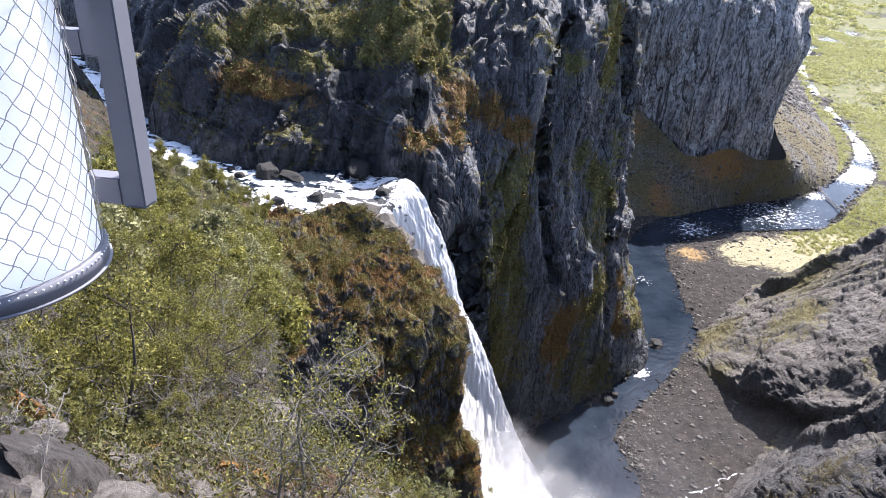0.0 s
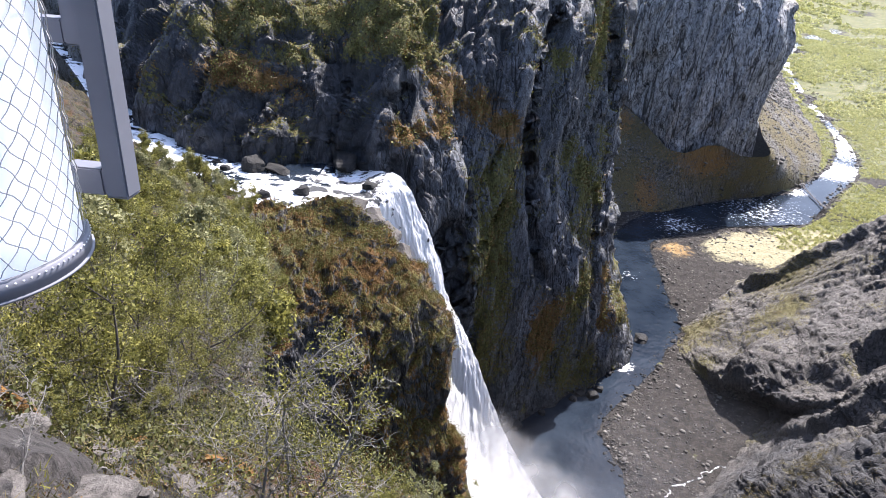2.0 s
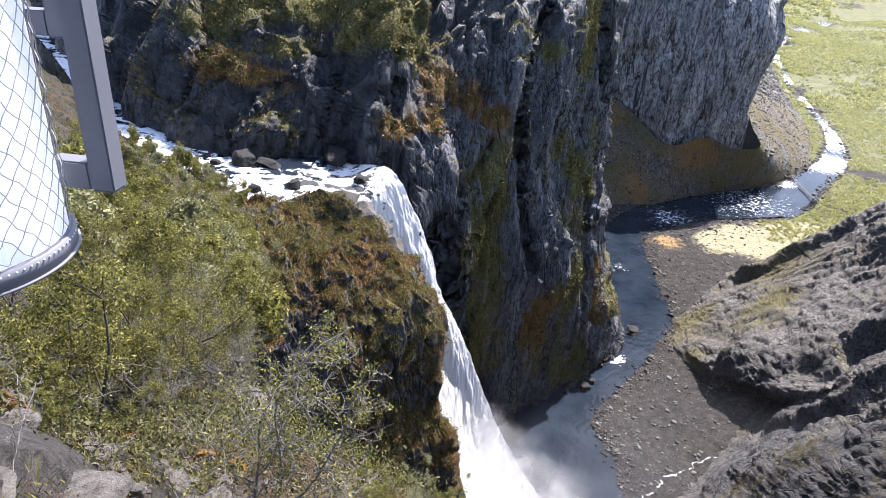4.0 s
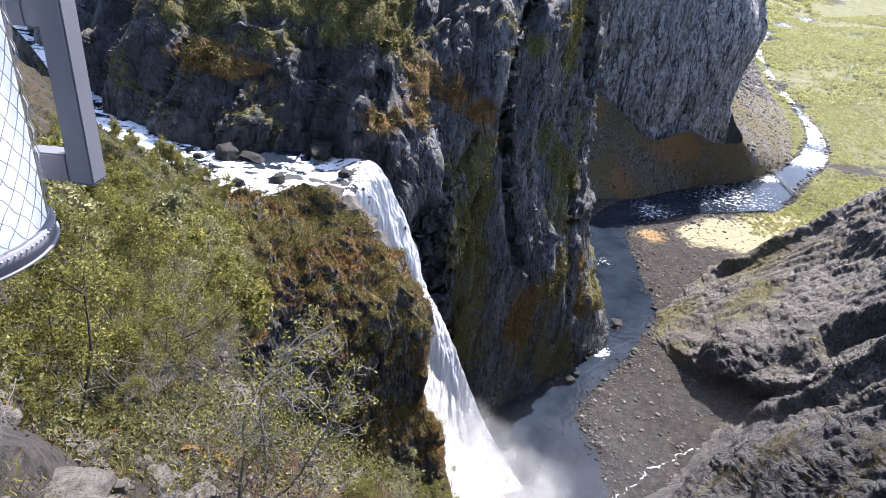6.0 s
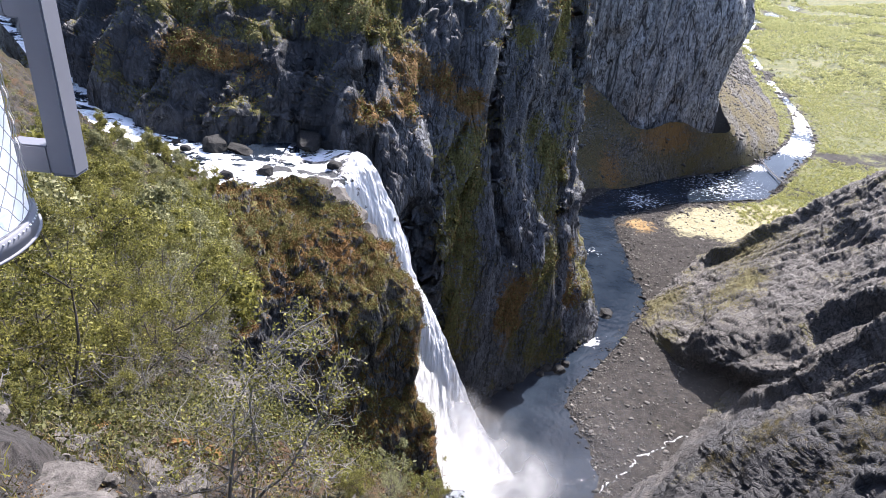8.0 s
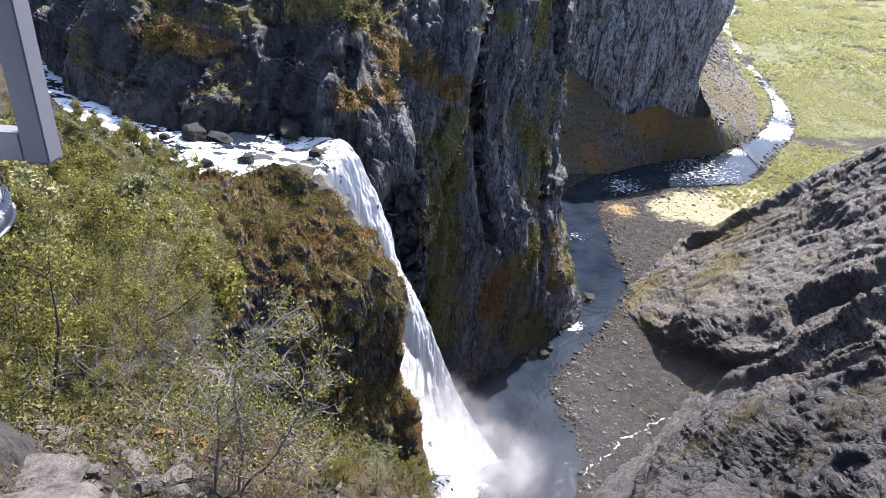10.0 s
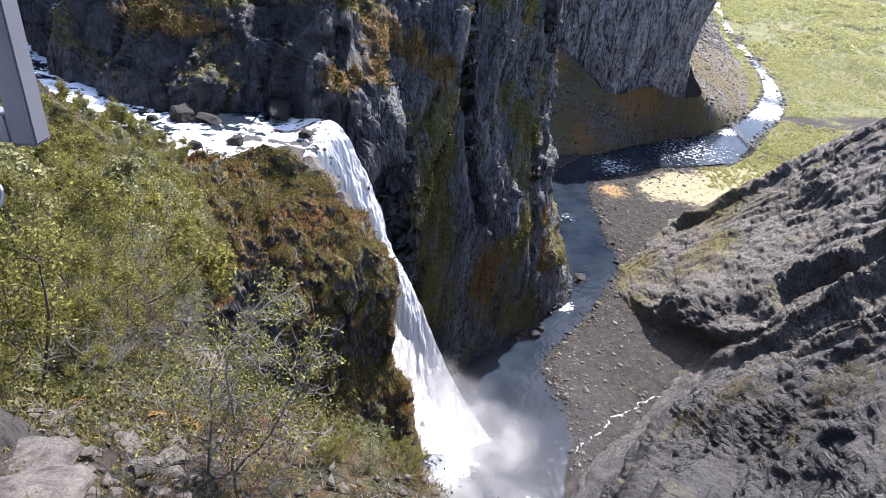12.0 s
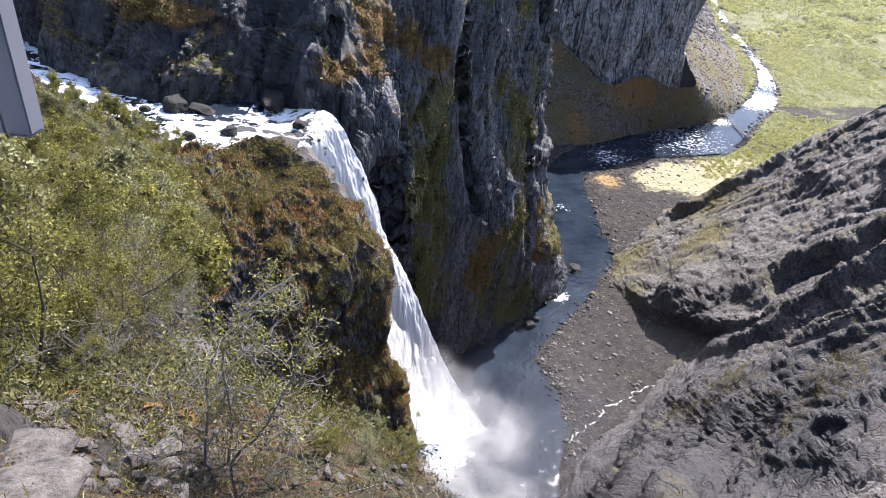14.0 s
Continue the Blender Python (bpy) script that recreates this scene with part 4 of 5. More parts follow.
plant(b_full, -12.2, 35.7, 304, 1.06)
plant(b_wide, -9.6, 13.4, 304, 0.85)
plant(b_full, -8.3, 12.8, 345, 0.76)
plant(b_wide, -6.9, 16.8, 205, 0.72)
plant(b_bare, -7.2, 18.6, 270, 0.91)
plant(b_wide, -6.9, 14.8, 334, 0.67)
plant(b_full, -7.5, 14.4, 135, 0.76)
plant(b_bare, -6.1, 13.4, 318, 0.61)
# birches along the brink of the cleft
for i, (x, y, size) in enumerate(((-33, 112, 1.3), (-21.4, 74.4, 1.2), (-13.4, 45.3, 1.1), (-8.2, 26.2, 0.9), (-16.6, 54.3, 1.2), (-10.8, 35.9, 1.1), (-7.6, 24.2, 0.8), (-6.0, 17.8, 0.55), (-29.6, 95, 1.3), (-25, 84, 1.2))):
    plant((b_pale, b_full, b_full, b_bare)[i % 4], x, y, 71 * i, size)
# smaller birches further down the slope, towards the river
far_kinds = [birch(21, 5.0, 2, 0.34, 9, 4, 20, 0.19, LEAF, BARK, FULL, 0, 0.24, skip=0.5), birch(22, 5.5, 3, 0.36, 7, 4, 20, 0.19, LEAF, BARK, FULL, 0, 0.26, skip=0.5),
             birch(23, 4.8, 2, 0.40, 9, 4, 22, 0.19, LEAF_PALE, BARK, "pale green birch above the river bank", 0, 0.26, skip=0.5), birch(24, 4.5, 3, 0.40, 7, 3, 4, 0.14, LEAF_PALE, BARK_PALE, THIN, 0.4, 0.14)]
rt = np.random.default_rng(77)
spots = []
while len(spots) < 150:
    s = FORE.reshape(-1, 3)[rt.integers(0, FORE.shape[0] * FORE.shape[1])]
    r = math.hypot(s[0], s[1])
    if 34 < r < 260 and s[1] > 20 and -0.8 * s[1] < s[0] < -0.29 * s[1] and rt.uniform() < 40 / r and on_ground(FORE_TOP, s[0], s[1]) - s[2] < 0.5 and s[2] > 140:
        spots.append(s)
for i, s in enumerate(spots):
    plant(far_kinds[i % 4], s[0], s[1], rt.uniform(0, 360), rt.uniform(0.75, 1.35), i < 4)
# taller birches on the brow above the rapids
for i, (x, y) in enumerate(((-70, 154), (-58.6, 129.5), (-59.2, 132), (-63, 151.6), (-65, 158), (-58.8, 145.5), (-46.5, 116), (-48.5, 129), (-48.4, 132), (-48.8, 136),
                            (-45.7, 130.5), (-38, 113), (-42.2, 132.7), (-42, 135.6), (-29, 96), (-33, 110.4), (-52, 140), (-54, 133), (-36, 122))):
    plant(far_kinds[(0, 2, 1, 2, 3)[i % 5]], x, y, 67 * i, 1.15 + 0.07 * (i % 6))
for i, (x, y) in enumerate(((-90, 203), (-82, 193), (-77, 185), (-74, 190), (-70, 184), (-67, 181), (-63, 177), (-60, 174), (-57, 176), (-55, 178), (-52, 174), (-50, 172), (-79, 188), (-65, 177), (-58, 172))):
    plant(far_kinds[(2, 0, 2, 1)[i % 4]], x, y, 49 * i, 1.1 + 0.09 * (i % 5))



# ---------------------------------------------------------------- scattered growth and stones
def scatter(rng, g, weight, n, jitter=0.5):
    """n random places on a grid, more where weight is high, and no denser where the grid is finer."""
    du, dv = np.gradient(g, axis=0), np.gradient(g, axis=1)
    area = np.linalg.norm(np.cross(du, dv), axis=2)
    w = (np.clip(weight, 0, None) * area).ravel()
    i = rng.choice(len(w), n, p=w / w.sum())
    r = rng.uniform(-0.5, 0.5, (2, n, 1))
    return g.reshape(-1, 3)[i] + r[0] * du.reshape(-1, 3)[i] + r[1] * dv.reshape(-1, 3)[i] + rng.normal(0, jitter, (n, 3)) * (1, 1, 0.2)


def tufts_on(name, label, category, seed, places, per, spread, size, leaf, rise=0.4):
    rng = np.random.default_rng(seed)
    c = np.repeat(places, per, 0) + rng.normal(0, spread, (len(places) * per, 3)) * (1, 1, 0.7) + (0, 0, rise)
    return thing(name, mesh_of(name, *leaf_quads(rng, c, size, 0.6), leaf, smooth=False), label, category, kind="stuff")


rs = np.random.default_rng(11)
view_a = (WALL_A[..., 1] < 330) & (WALL_A[..., 2] < 215)
tufts_on("ledge_shrubs", "low green shrubs on the ledges of the dark rock wall", "shrubs", 12,
         scatter(rs, WALL_A, (WALL_A_VEG - 0.35) * view_a, 9000), 7, 0.75, 0.62, LEAF_FAR)
tufts_on("ledge_heath", "rust brown heath on the ledges of the dark rock wall", "heath", 13,
         scatter(rs, WALL_A, (WALL_A_VEG - 0.3) * view_a, 7000), 6, 0.6, 0.55, LEAF_MOSS, 0.2)
view_h = HEAD[..., 2] > 50
tufts_on("headland_heath", "rust brown heath covering the headland", "heath", 14,
         scatter(rs, HEAD, (HEAD_VEG - 0.35) * view_h, 12000, 0.3), 8, 0.5, 0.32, LEAF_MOSS, 0.15)
tufts_on("headland_shrubs", "yellow-green shrubs on the headland", "shrubs", 15,
         scatter(rs, HEAD, np.clip(HEAD_VEG - 0.3, 0, 1) * view_h * (fbm(HEAD.reshape(-1, 3) * 0.13, 3, 5).reshape(HEAD_VEG.shape) > -0.1), 3600, 0.3), 20, 0.7, 0.3, LEAF_FAR, 0.5)
tufts_on("slope_grass", "dry yellow grass on the rock spurs", "grass", 16,
         scatter(rs, SLOPE, np.clip(SLOPE_VEG - 0.42, 0, 1), 2600), 7, 0.6, 0.4, LEAF_DRY, 0.1)

tufts_on("spur_shrubs", "straw-yellow bushes on the dark wet spur", "shrubs", 35,
         scatter(rs, SLOPE, blobs(SLOPE, (136, 173, 60, 12, 10, 1.0), (117, 172, 46, 8, 8, 0.8), (150, 148, 84, 20, 20, 0.7), (128, 140, 72, 12, 12, 0.5)) ** 2, 420), 34, 0.75, 0.3, LEAF_STRAW, 0.5)
near = np.hypot(FORE[..., 0], FORE[..., 1])
in_view = (FORE[..., 0] > -0.8 * FORE[..., 1] - 5) & (cleft < 0.5)
seen_near = in_view & (near < 60) & (FORE_UP > 0.25) & (FORE[..., 1] > 2)
litter = scatter(rs, FORE, seen_near * (near < 26) / (near + 3), 550, 0.1)
paths = []
for s in litter:
    a_ = rs.uniform(0, 2 * math.pi)
    d_ = np.array((math.cos(a_), math.sin(a_), rs.normal(0, 0.25))) * rs.uniform(0.08, 0.35)
    m_ = rs.normal(0, 0.03, 3)
    paths.append((np.array([s - d_, s + m_ + (0, 0, 0.04), s + d_]), np.array([0.006, 0.005, 0.002]) * rs.uniform(0.6, 1.6)))
thing("twig_litter", mesh_of("twig_litter", *tubes(paths), BARK_PALE), "grey dead twigs strewn over the near slope", "twigs", kind="stuff")
tufts_on("moss_cushions", "rust and olive moss cushions on the near slope", "moss", 17,
         scatter(rs, FORE, seen_near * (near < 34) * np.clip(fbm(FORE.reshape(-1, 3) * 0.8, 3, 16).reshape(near.shape), 0, 1) / (near + 4), 1500, 0.1), 60, 0.10, 0.024, LEAF_MOSS, 0.04)
spots = scatter(rs, FORE, seen_near * (0.3 + np.clip(fbm(FORE.reshape(-1, 3) * 0.6, 3, 6).reshape(near.shape), 0, 1)) / (near + 4) ** 1.5, 7000, 0.1)
bases = np.repeat(spots, 9, 0) + rs.normal(0, 0.09, (len(spots) * 9, 3)) * (1, 1, 0.2)
green_at = scatter(rs, FORE, seen_near * (near < 26) * np.clip(0.2 + fbm(FORE.reshape(-1, 3) * 0.45, 3, 19).reshape(near.shape), 0, 1) / (near + 3) ** 1.4, 700, 0.1)
green_at = np.repeat(green_at, 10, 0) + rs.normal(0, 0.08, (len(green_at) * 10, 3)) * (1, 1, 0.2)
thing("green_grass", mesh_of("green_grass", *blade_quads(rs, green_at, 0.13, 0.010, 0.7), LEAF, smooth=False), "fresh green grass tufts on the near slope", "grass", kind="stuff")
close = scatter(rs, FORE, seen_near * (near < 17) * (near > 9.5) * np.clip(0.1 + fbm(FORE.reshape(-1, 3) * 0.7, 3, 29).reshape(near.shape), 0, 1) / (near + 3), 260, 0.1)
tufts_on("creeping_shrubs", "low creeping shrubs with small green leaves", "shrubs", 28, close, 60, 0.13, 0.032, LEAF, 0.1)
thing("dry_grass", mesh_of("dry_grass", *blade_quads(rs, bases, 0.15, 0.010, 0.8), LEAF_DRY, smooth=False), "dry straw-coloured grass tufts on the near slope", "grass", kind="stuff")
bases = scatter(rs, FORE, seen_near * (near > 10.5) * np.clip(fbm(FORE.reshape(-1, 3) * 0.35, 3, 8).reshape(near.shape), 0, 1) / (near + 4) ** 1.2, 900, 0.15)
tufts_on("low_shrubs", "knee-high green shrubs between the birches", "shrubs", 18, bases, 30, 0.16, 0.045, LEAF, 0.14)
# undergrowth and bank thicket take the shade-darkened leaf to paint dark gaps
tufts_on("under_shrubs", "undergrowth with the shade between the birches painted into its green", "shrubs", 27,
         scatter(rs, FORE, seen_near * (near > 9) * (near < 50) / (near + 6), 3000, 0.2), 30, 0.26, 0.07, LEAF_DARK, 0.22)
mid_slope = in_view & (near > 35) & (FORE_UP > 0.25) & (FORE[..., 1] > 10)
tufts_on("bank_shrubs", "thicket in a shade-darkened green on the bank above the river", "shrubs", 19,
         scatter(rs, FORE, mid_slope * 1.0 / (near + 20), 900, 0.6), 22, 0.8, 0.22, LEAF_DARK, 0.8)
tufts_on("bank_thicket", "olive green thicket on the bank above the river", "shrubs", 20,
         scatter(rs, FORE, mid_slope * 1.0 / (near + 10) ** 1.3, 1500, 0.6), 22, 0.7, 0.18, LEAF, 0.7)


def stone_mesh(name, seed, material, flat_=0.7, subdiv=2, rough=0.35):
    rng = np.random.default_rng(seed)
    bm = bmesh.new()
    bmesh.ops.create_icosphere(bm, subdivisions=subdiv, radius=1.0)
    me = bpy.data.meshes.new(name)
    cuts = [(Vector(rng.normal(size=3)).normalized(), rng.uniform(0.6, 0.9)) for _ in range(14)]
    for v in bm.verts:
        for n_, d_ in cuts:
            over = v.co.dot(n_) - d_
            if over > 0:
                v.co -= n_ * over
        v.co *= 1 + rough * (0.45 * noise.noise(v.co * 1.7 + Vector((seed, 0, 0))) + 0.2 * noise.noise(v.co * 4.5 + Vector((0, seed, 0))))
        v.co.z *= flat_
    bm.to_mesh(me)
    bm.free()
    me.materials.append(material)
    return me


def stones_stuff(name, label, category, seed, places, sizes, material):
    """Many small angular stones in one mesh."""
    rng = np.random.default_rng(seed)
    octa = np.array([(1, 0, 0), (-1, 0, 0), (0, 1, 0), (0, -1, 0), (0, 0, 1), (0, 0, -1)], float)
    tri = np.array([(0, 2, 4), (2, 1, 4), (1, 3, 4), (3, 0, 4), (2, 0, 5), (1, 2, 5), (3, 1, 5), (0, 3, 5)])
    n = len(places)
    v = octa[None] * rng.uniform(0.5, 1.2, (n, 6, 1)) + rng.normal(0, 0.2, (n, 6, 3))
    v = v * (np.asarray(sizes)[:, None, None]) * (1, 1, 0.6) + np.asarray(places)[:, None]
    f = (tri[None] + np.arange(n)[:, None, None] * 6).reshape(-1, 3)
    return thing(name, mesh_of(name, v, f, material, smooth=False), label, category, kind="stuff")


# gravel bar, scree and river stones
bar = (dist > 0.5) & (dist < 95) & (GY < 600) & (GY > 190) & (GX > 70) & (GX < 420) & (veg_ground < 0.6)
pl = scatter(rs, gp, bar / (5 + np.clip(dist, 0, 99)), 9000, 0.6)
stones_stuff("bar_stones", "grey stones strewn over the gravel bar", "stones", 22, pl, rs.gamma(2.0, 0.28, len(pl)) + 0.15, STONE_VAR)
shal = (dist > -5) & (dist < 2.5) & (GY < 560) & (GY > 225) & (GX > 80)
pl = scatter(rs, gp, shal * 1.0, 1500, 0.5)
pl[:, 2] = np.maximum(pl[:, 2], 0)
stones_stuff("shore_stones", "dark wet stones along the river's edge", "stones", 23, pl, rs.gamma(2.0, 0.3, len(pl)) + 0.2, DARK_STONE)
tz = TALUS_G
sc = (np.linspace(0, 1, tz.shape[0])[:, None] + 0 * tz[..., 0])
pl = scatter(rs, tz, (sc > 0.5) * 1.0, 9000, 0.6)
stones_stuff("scree_stones", "pale broken stones on the sunlit scree", "stones", 24, pl, rs.gamma(2.0, 0.7, len(pl)) + 0.4, STONE_VAR)
pl = scatter(rs, tz, (sc <= 0.5) * 1.0, 3000, 0.6)
stones_stuff("cone_stones", "brown stones on the shaded scree cone", "stones", 25, pl, rs.gamma(2.0, 0.35, len(pl)) + 0.3, STONE_VAR)
pl = scatter(rs, FORE, seen_near * (near < 30) * np.clip(fbm(FORE.reshape(-1, 3) * 0.5, 3, 9).reshape(near.shape) + 0.1, 0, 1) / (near + 3), 2600, 0.08)
stones_stuff("slope_rubble", "loose grey rubble on the near slope", "stones", 26, pl, rs.gamma(2.0, 0.025, len(pl)) + 0.02, STONE)

rock_a, rock_b, rock_c = (stone_mesh("boulder", s, DARK_STONE, f, 3) for s, f in ((1, 0.8), (2, 0.65), (3, 0.9)))


def boulder(me, x, y, z, size, turn, label, category="boulder", name="boulder", group="", stretch=(1, 1, 1)):
    ob = thing(name, me, label, category, group)
    ob.matrix_basis = pose(x, y, z, 0, 0, turn) @ Matrix.Diagonal((size * stretch[0], size * stretch[1], size * stretch[2], 1))
    return ob


WET = "dark wet boulder splitting the rapids"
RB = "boulders in the rapids"
boulder(rock_a, -19.3, 195, 144.6, 2.9, 20, "square dark boulder standing in the white water at the lip", group=RB, stretch=(1, 1, 1.15))
boulder(rock_b, -12.5, 199, 144.4, 2.0, 70, WET, group=RB)
boulder(rock_c, -57.5, 206, 146.2, 4.2, 10, "large rounded grey boulder at the foot of the rock wall", group=RB)
boulder(rock_b, -50.5, 207, 145.0, 4.6, 130, WET, group=RB, stretch=(1.4, 0.8, 0.6))
boulder(rock_a, -38.5, 188, 145.2, 2.6, 200, "mossy boulder among the rapids", group=RB)
boulder(rock_c, -49, 184, 145.3, 2.3, 80, "mossy boulder among the rapids", group=RB)
boulder(rock_a, -66, 203, 145.8, 1.9, 40, WET, group=RB)
boulder(rock_b, -70, 208, 146, 1.6, 10, WET, group=RB)
boulder(rock_c, -30, 216, 146, 6.0, 100, "dark rock ledge jutting into the rapids", group=RB, stretch=(1.8, 0.8, 0.6))
boulder(rock_a, -22, 213, 145, 3.4, 160, "dark rock ledge jutting into the rapids", group=RB, stretch=(1.7, 0.8, 0.7))
boulder(rock_b, 128.5, 338, 0.4, 5.2, 30, "large dark boulder standing in the lower river", group="boulders in the lower river")
for x, y, s, tn in ((82, 284, 3.4, 0), (88, 283, 4.2, 60), (93, 288, 3.0, 120), (78, 279, 2.4, 200), (101, 303, 2.6, 30), (104, 308, 3.3, 90), (46, 257, 4.0, 10), (60, 267, 2.4, 140)):
    boulder((rock_a, rock_b, rock_c)[int(s * 10) % 3], x, y, 0.2, s, tn, "black fallen boulder at the foot of the rock wall", group="boulders in the lower river")
grey_a, grey_b, grey_c = (stone_mesh("rock", s, STONE, f, 3) for s, f in ((11, 0.75), (12, 0.6), (13, 0.9)))
for x, y, z, s, tn, st in ((-24.5, 184, 143, 5.2, 15, (1.3, 1, 1)), (-18.5, 183.5, 139.5, 5.0, 60, (1, 1, 1.2)), (-13.5, 184.5, 134, 5.2, 100, (1, 1, 1.3)), (-29, 182, 144.6, 3.2, 30, (1, 1, 1)), (-9.5, 186, 127, 4.4, 40, (1, 1, 1.4))):
    boulder(grey_a, x, y, z, s, tn, "bare grey rock outcrop at the edge of the falls", "outcrop", "outcrop", "outcrops beside the falls", st)

# stones and the rock slab on the near slope
SL = "stones on the near slope"
boulder(grey_a, -3.18, 4.43, on_ground(FORE, -3.18, 4.43, FORE_UP), 0.5, 292, "grey rock slab lying in the slope", "stone", "stone", SL, (1.3, 1.5, 0.5))
boulder(grey_b, -3.99, 5.94, on_ground(FORE, -3.99, 5.94, FORE_UP), 0.6, 30, "grey rock slab lying in the slope", "stone", "stone", SL, (1.2, 1.3, 0.5))
boulder(grey_c, -3.27, 7.16, on_ground(FORE, -3.27, 7.16, FORE_UP), 0.26, 64, "lichen-grey stone half sunk in grass", "stone", "stone", SL)
boulder(grey_a, -2.89, 7.31, on_ground(FORE, -2.89, 7.31, FORE_UP), 0.24, 85, "angular grey stone half sunk in grass", "stone", "stone", SL)
boulder(grey_b, -3.44, 8.90, on_ground(FORE, -3.44, 8.90, FORE_UP), 0.36, 65, "mossy rust-brown boulder among grass", "stone", "stone", SL, (1.2, 1, 0.8))
boulder(grey_c, -3.65, 6.39, on_ground(FORE, -3.65, 6.39, FORE_UP), 0.2, 288, "angular grey stone half sunk in grass", "stone", "stone", SL)
boulder(grey_a, -4.36, 7.56, on_ground(FORE, -4.36, 7.56, FORE_UP), 0.22, 312, "angular grey stone half sunk in grass", "stone", "stone", SL)
boulder(grey_b, -3.39, 5.92, on_ground(FORE, -3.39, 5.92, FORE_UP), 0.17, 209, "angular grey stone half sunk in grass", "stone", "stone", SL)
boulder(grey_c, -2.81, 6.51, on_ground(FORE, -2.81, 6.51, FORE_UP), 0.22, 14, "angular grey stone half sunk in grass", "stone", "stone", SL)
boulder(grey_a, -2.52, 6.47, on_ground(FORE, -2.52, 6.47, FORE_UP), 0.2, 33, "mossy stone half sunk in grass", "stone", "stone", SL)
boulder(grey_b, -3.19, 6.21, on_ground(FORE, -3.19, 6.21, FORE_UP), 0.15, 119, "angular grey stone half sunk in grass", "stone", "stone", SL)
boulder(grey_c, -5.26, 8.70, on_ground(FORE, -5.26, 8.70, FORE_UP), 0.25, 155, "angular grey stone half sunk in grass", "stone", "stone", SL)
boulder(grey_a, -6.01, 9.57, on_ground(FORE, -6.01, 9.57, FORE_UP), 0.3, 223, "angular grey stone half sunk in grass", "stone", "stone", SL)
boulder(grey_b, -5.07, 15.97, on_ground(FORE, -5.07, 15.97, FORE_UP), 0.5, 172, "pale grey rock at the edge of the drop", "stone", "stone", SL, (1.6, 1, 0.6))
boulder(grey_c, -4.07, 15.04, on_ground(FORE, -4.07, 15.04, FORE_UP), 0.4, 95, "pale grey rock at the edge of the drop", "stone", "stone", SL, (1.6, 1, 0.6))
boulder(grey_a, -1.10, 9.16, on_ground(FORE, -1.10, 9.16, FORE_UP), 0.2, 57, "angular grey stone half sunk in grass", "stone", "stone", SL)
boulder(grey_b, -5.71, 7.52, on_ground(FORE, -5.71, 7.52, FORE_UP), 0.4, 248, "mossy rust-brown boulder among grass", "stone", "stone", SL)
boulder(grey_c, -6.93, 8.99, on_ground(FORE, -6.93, 8.99, FORE_UP), 0.6, 264, "dark rock outcrop under the walkway", "stone", "stone", SL, (1, 1, 1.3))
boulder(grey_a, -7.70, 10.54, on_ground(FORE, -7.70, 10.54, FORE_UP), 0.5, 11, "dark rock outcrop under the walkway", "stone", "stone", SL, (1, 1, 1.2))
boulder(grey_b, -4.74, 7.01, on_ground(FORE, -4.74, 7.01, FORE_UP), 0.2, 40, "angular grey stone half sunk in grass", "stone", "stone", SL)
boulder(grey_c, -4.57, 7.73, on_ground(FORE, -4.57, 7.73, FORE_UP), 0.2, 162, "angular grey stone half sunk in grass", "stone", "stone", SL)
boulder(grey_a, -4.26, 5.01, on_ground(FORE, -4.26, 5.01, FORE_UP), 0.3, 140, "grey rock slab lying in the slope", "stone", "stone", SL, (1.3, 1, 0.5))
boulder(grey_b, -4.19, 8.54, on_ground(FORE, -4.19, 8.54, FORE_UP), 0.2, 319, "angular grey stone half sunk in grass", "stone", "stone", SL)
boulder(grey_c, -6.76, 12.76, on_ground(FORE, -6.76, 12.76, FORE_UP), 0.25, 186, "mossy stone half sunk in grass", "stone", "stone", SL)


FORE_N = -normals(FORE)


def lay_on(me, x, y, size, turn, label, stretch=(1, 1, 1), sink=0.0, category="stone"):
    """A stone bedded in the slope, turned to lie along it."""
    d = (FORE[..., 0] - x) ** 2 + (FORE[..., 1] - y) ** 2 + (FORE_UP < 0.35) * 1e6
    i = np.unravel_index(d.argmin(), d.shape)
    n_ = Vector(FORE_N[i])
    n_ = n_ if n_.z > 0 else -n_
    ob = thing("stone", me, label, category, SL)
    spot = Vector((x, y, FORE[i][2])) - n_ * sink
    ob.matrix_basis = Matrix.Translation(spot) @ n_.to_track_quat("Z", "Y").to_matrix().to_4x4() @ pose(0, 0, 0, 0, 0, turn) @ Matrix.Diagonal((size * stretch[0], size * stretch[1], size * stretch[2], 1))
    return ob


SLAB = stone_mesh("slab", 31, plain_material("bare_slab_rock", (0.075, 0.067, 0.063), 0.85, var=0.8, scale=5.0, bump=1.0, dist=0.2), 1.0, 4, 0.25)
MOSSY = stone_mesh("mossy_rock", 14, plain_material("rust_moss", (0.15, 0.075, 0.02), 0.95, var=0.6, scale=5.0, bump=1.0, dist=0.08), 0.8, 4, 0.6)
lay_on(SLAB, -4.75, 6.7, 1.25, 38, "smooth bare grey rock slab sloping down", (1.0, 1.75, 0.32), 0.05, "rock slab")
lay_on(SLAB, -4.75, 5.4, 0.9, 80, "cracked grey rock slab with dry twigs on it", (1.0, 1.4, 0.35), 0.0, "rock slab")
lay_on(SLAB, -13.0, 17.9, 2.4, 15, "dark rock outcrop under the walkway", (0.8, 1.0, 1.0), 0.6, "rock slab")
lay_on(MOSSY, -3.75, 9.95, 0.42, 20, "boulder under a cushion of rust-orange moss", (1.35, 1, 0.8), 0.05)
lay_on(MOSSY, -6.45, 8.5, 0.38, 70, "boulder under a cushion of rust-orange moss", (1.3, 1, 0.8), 0.05)
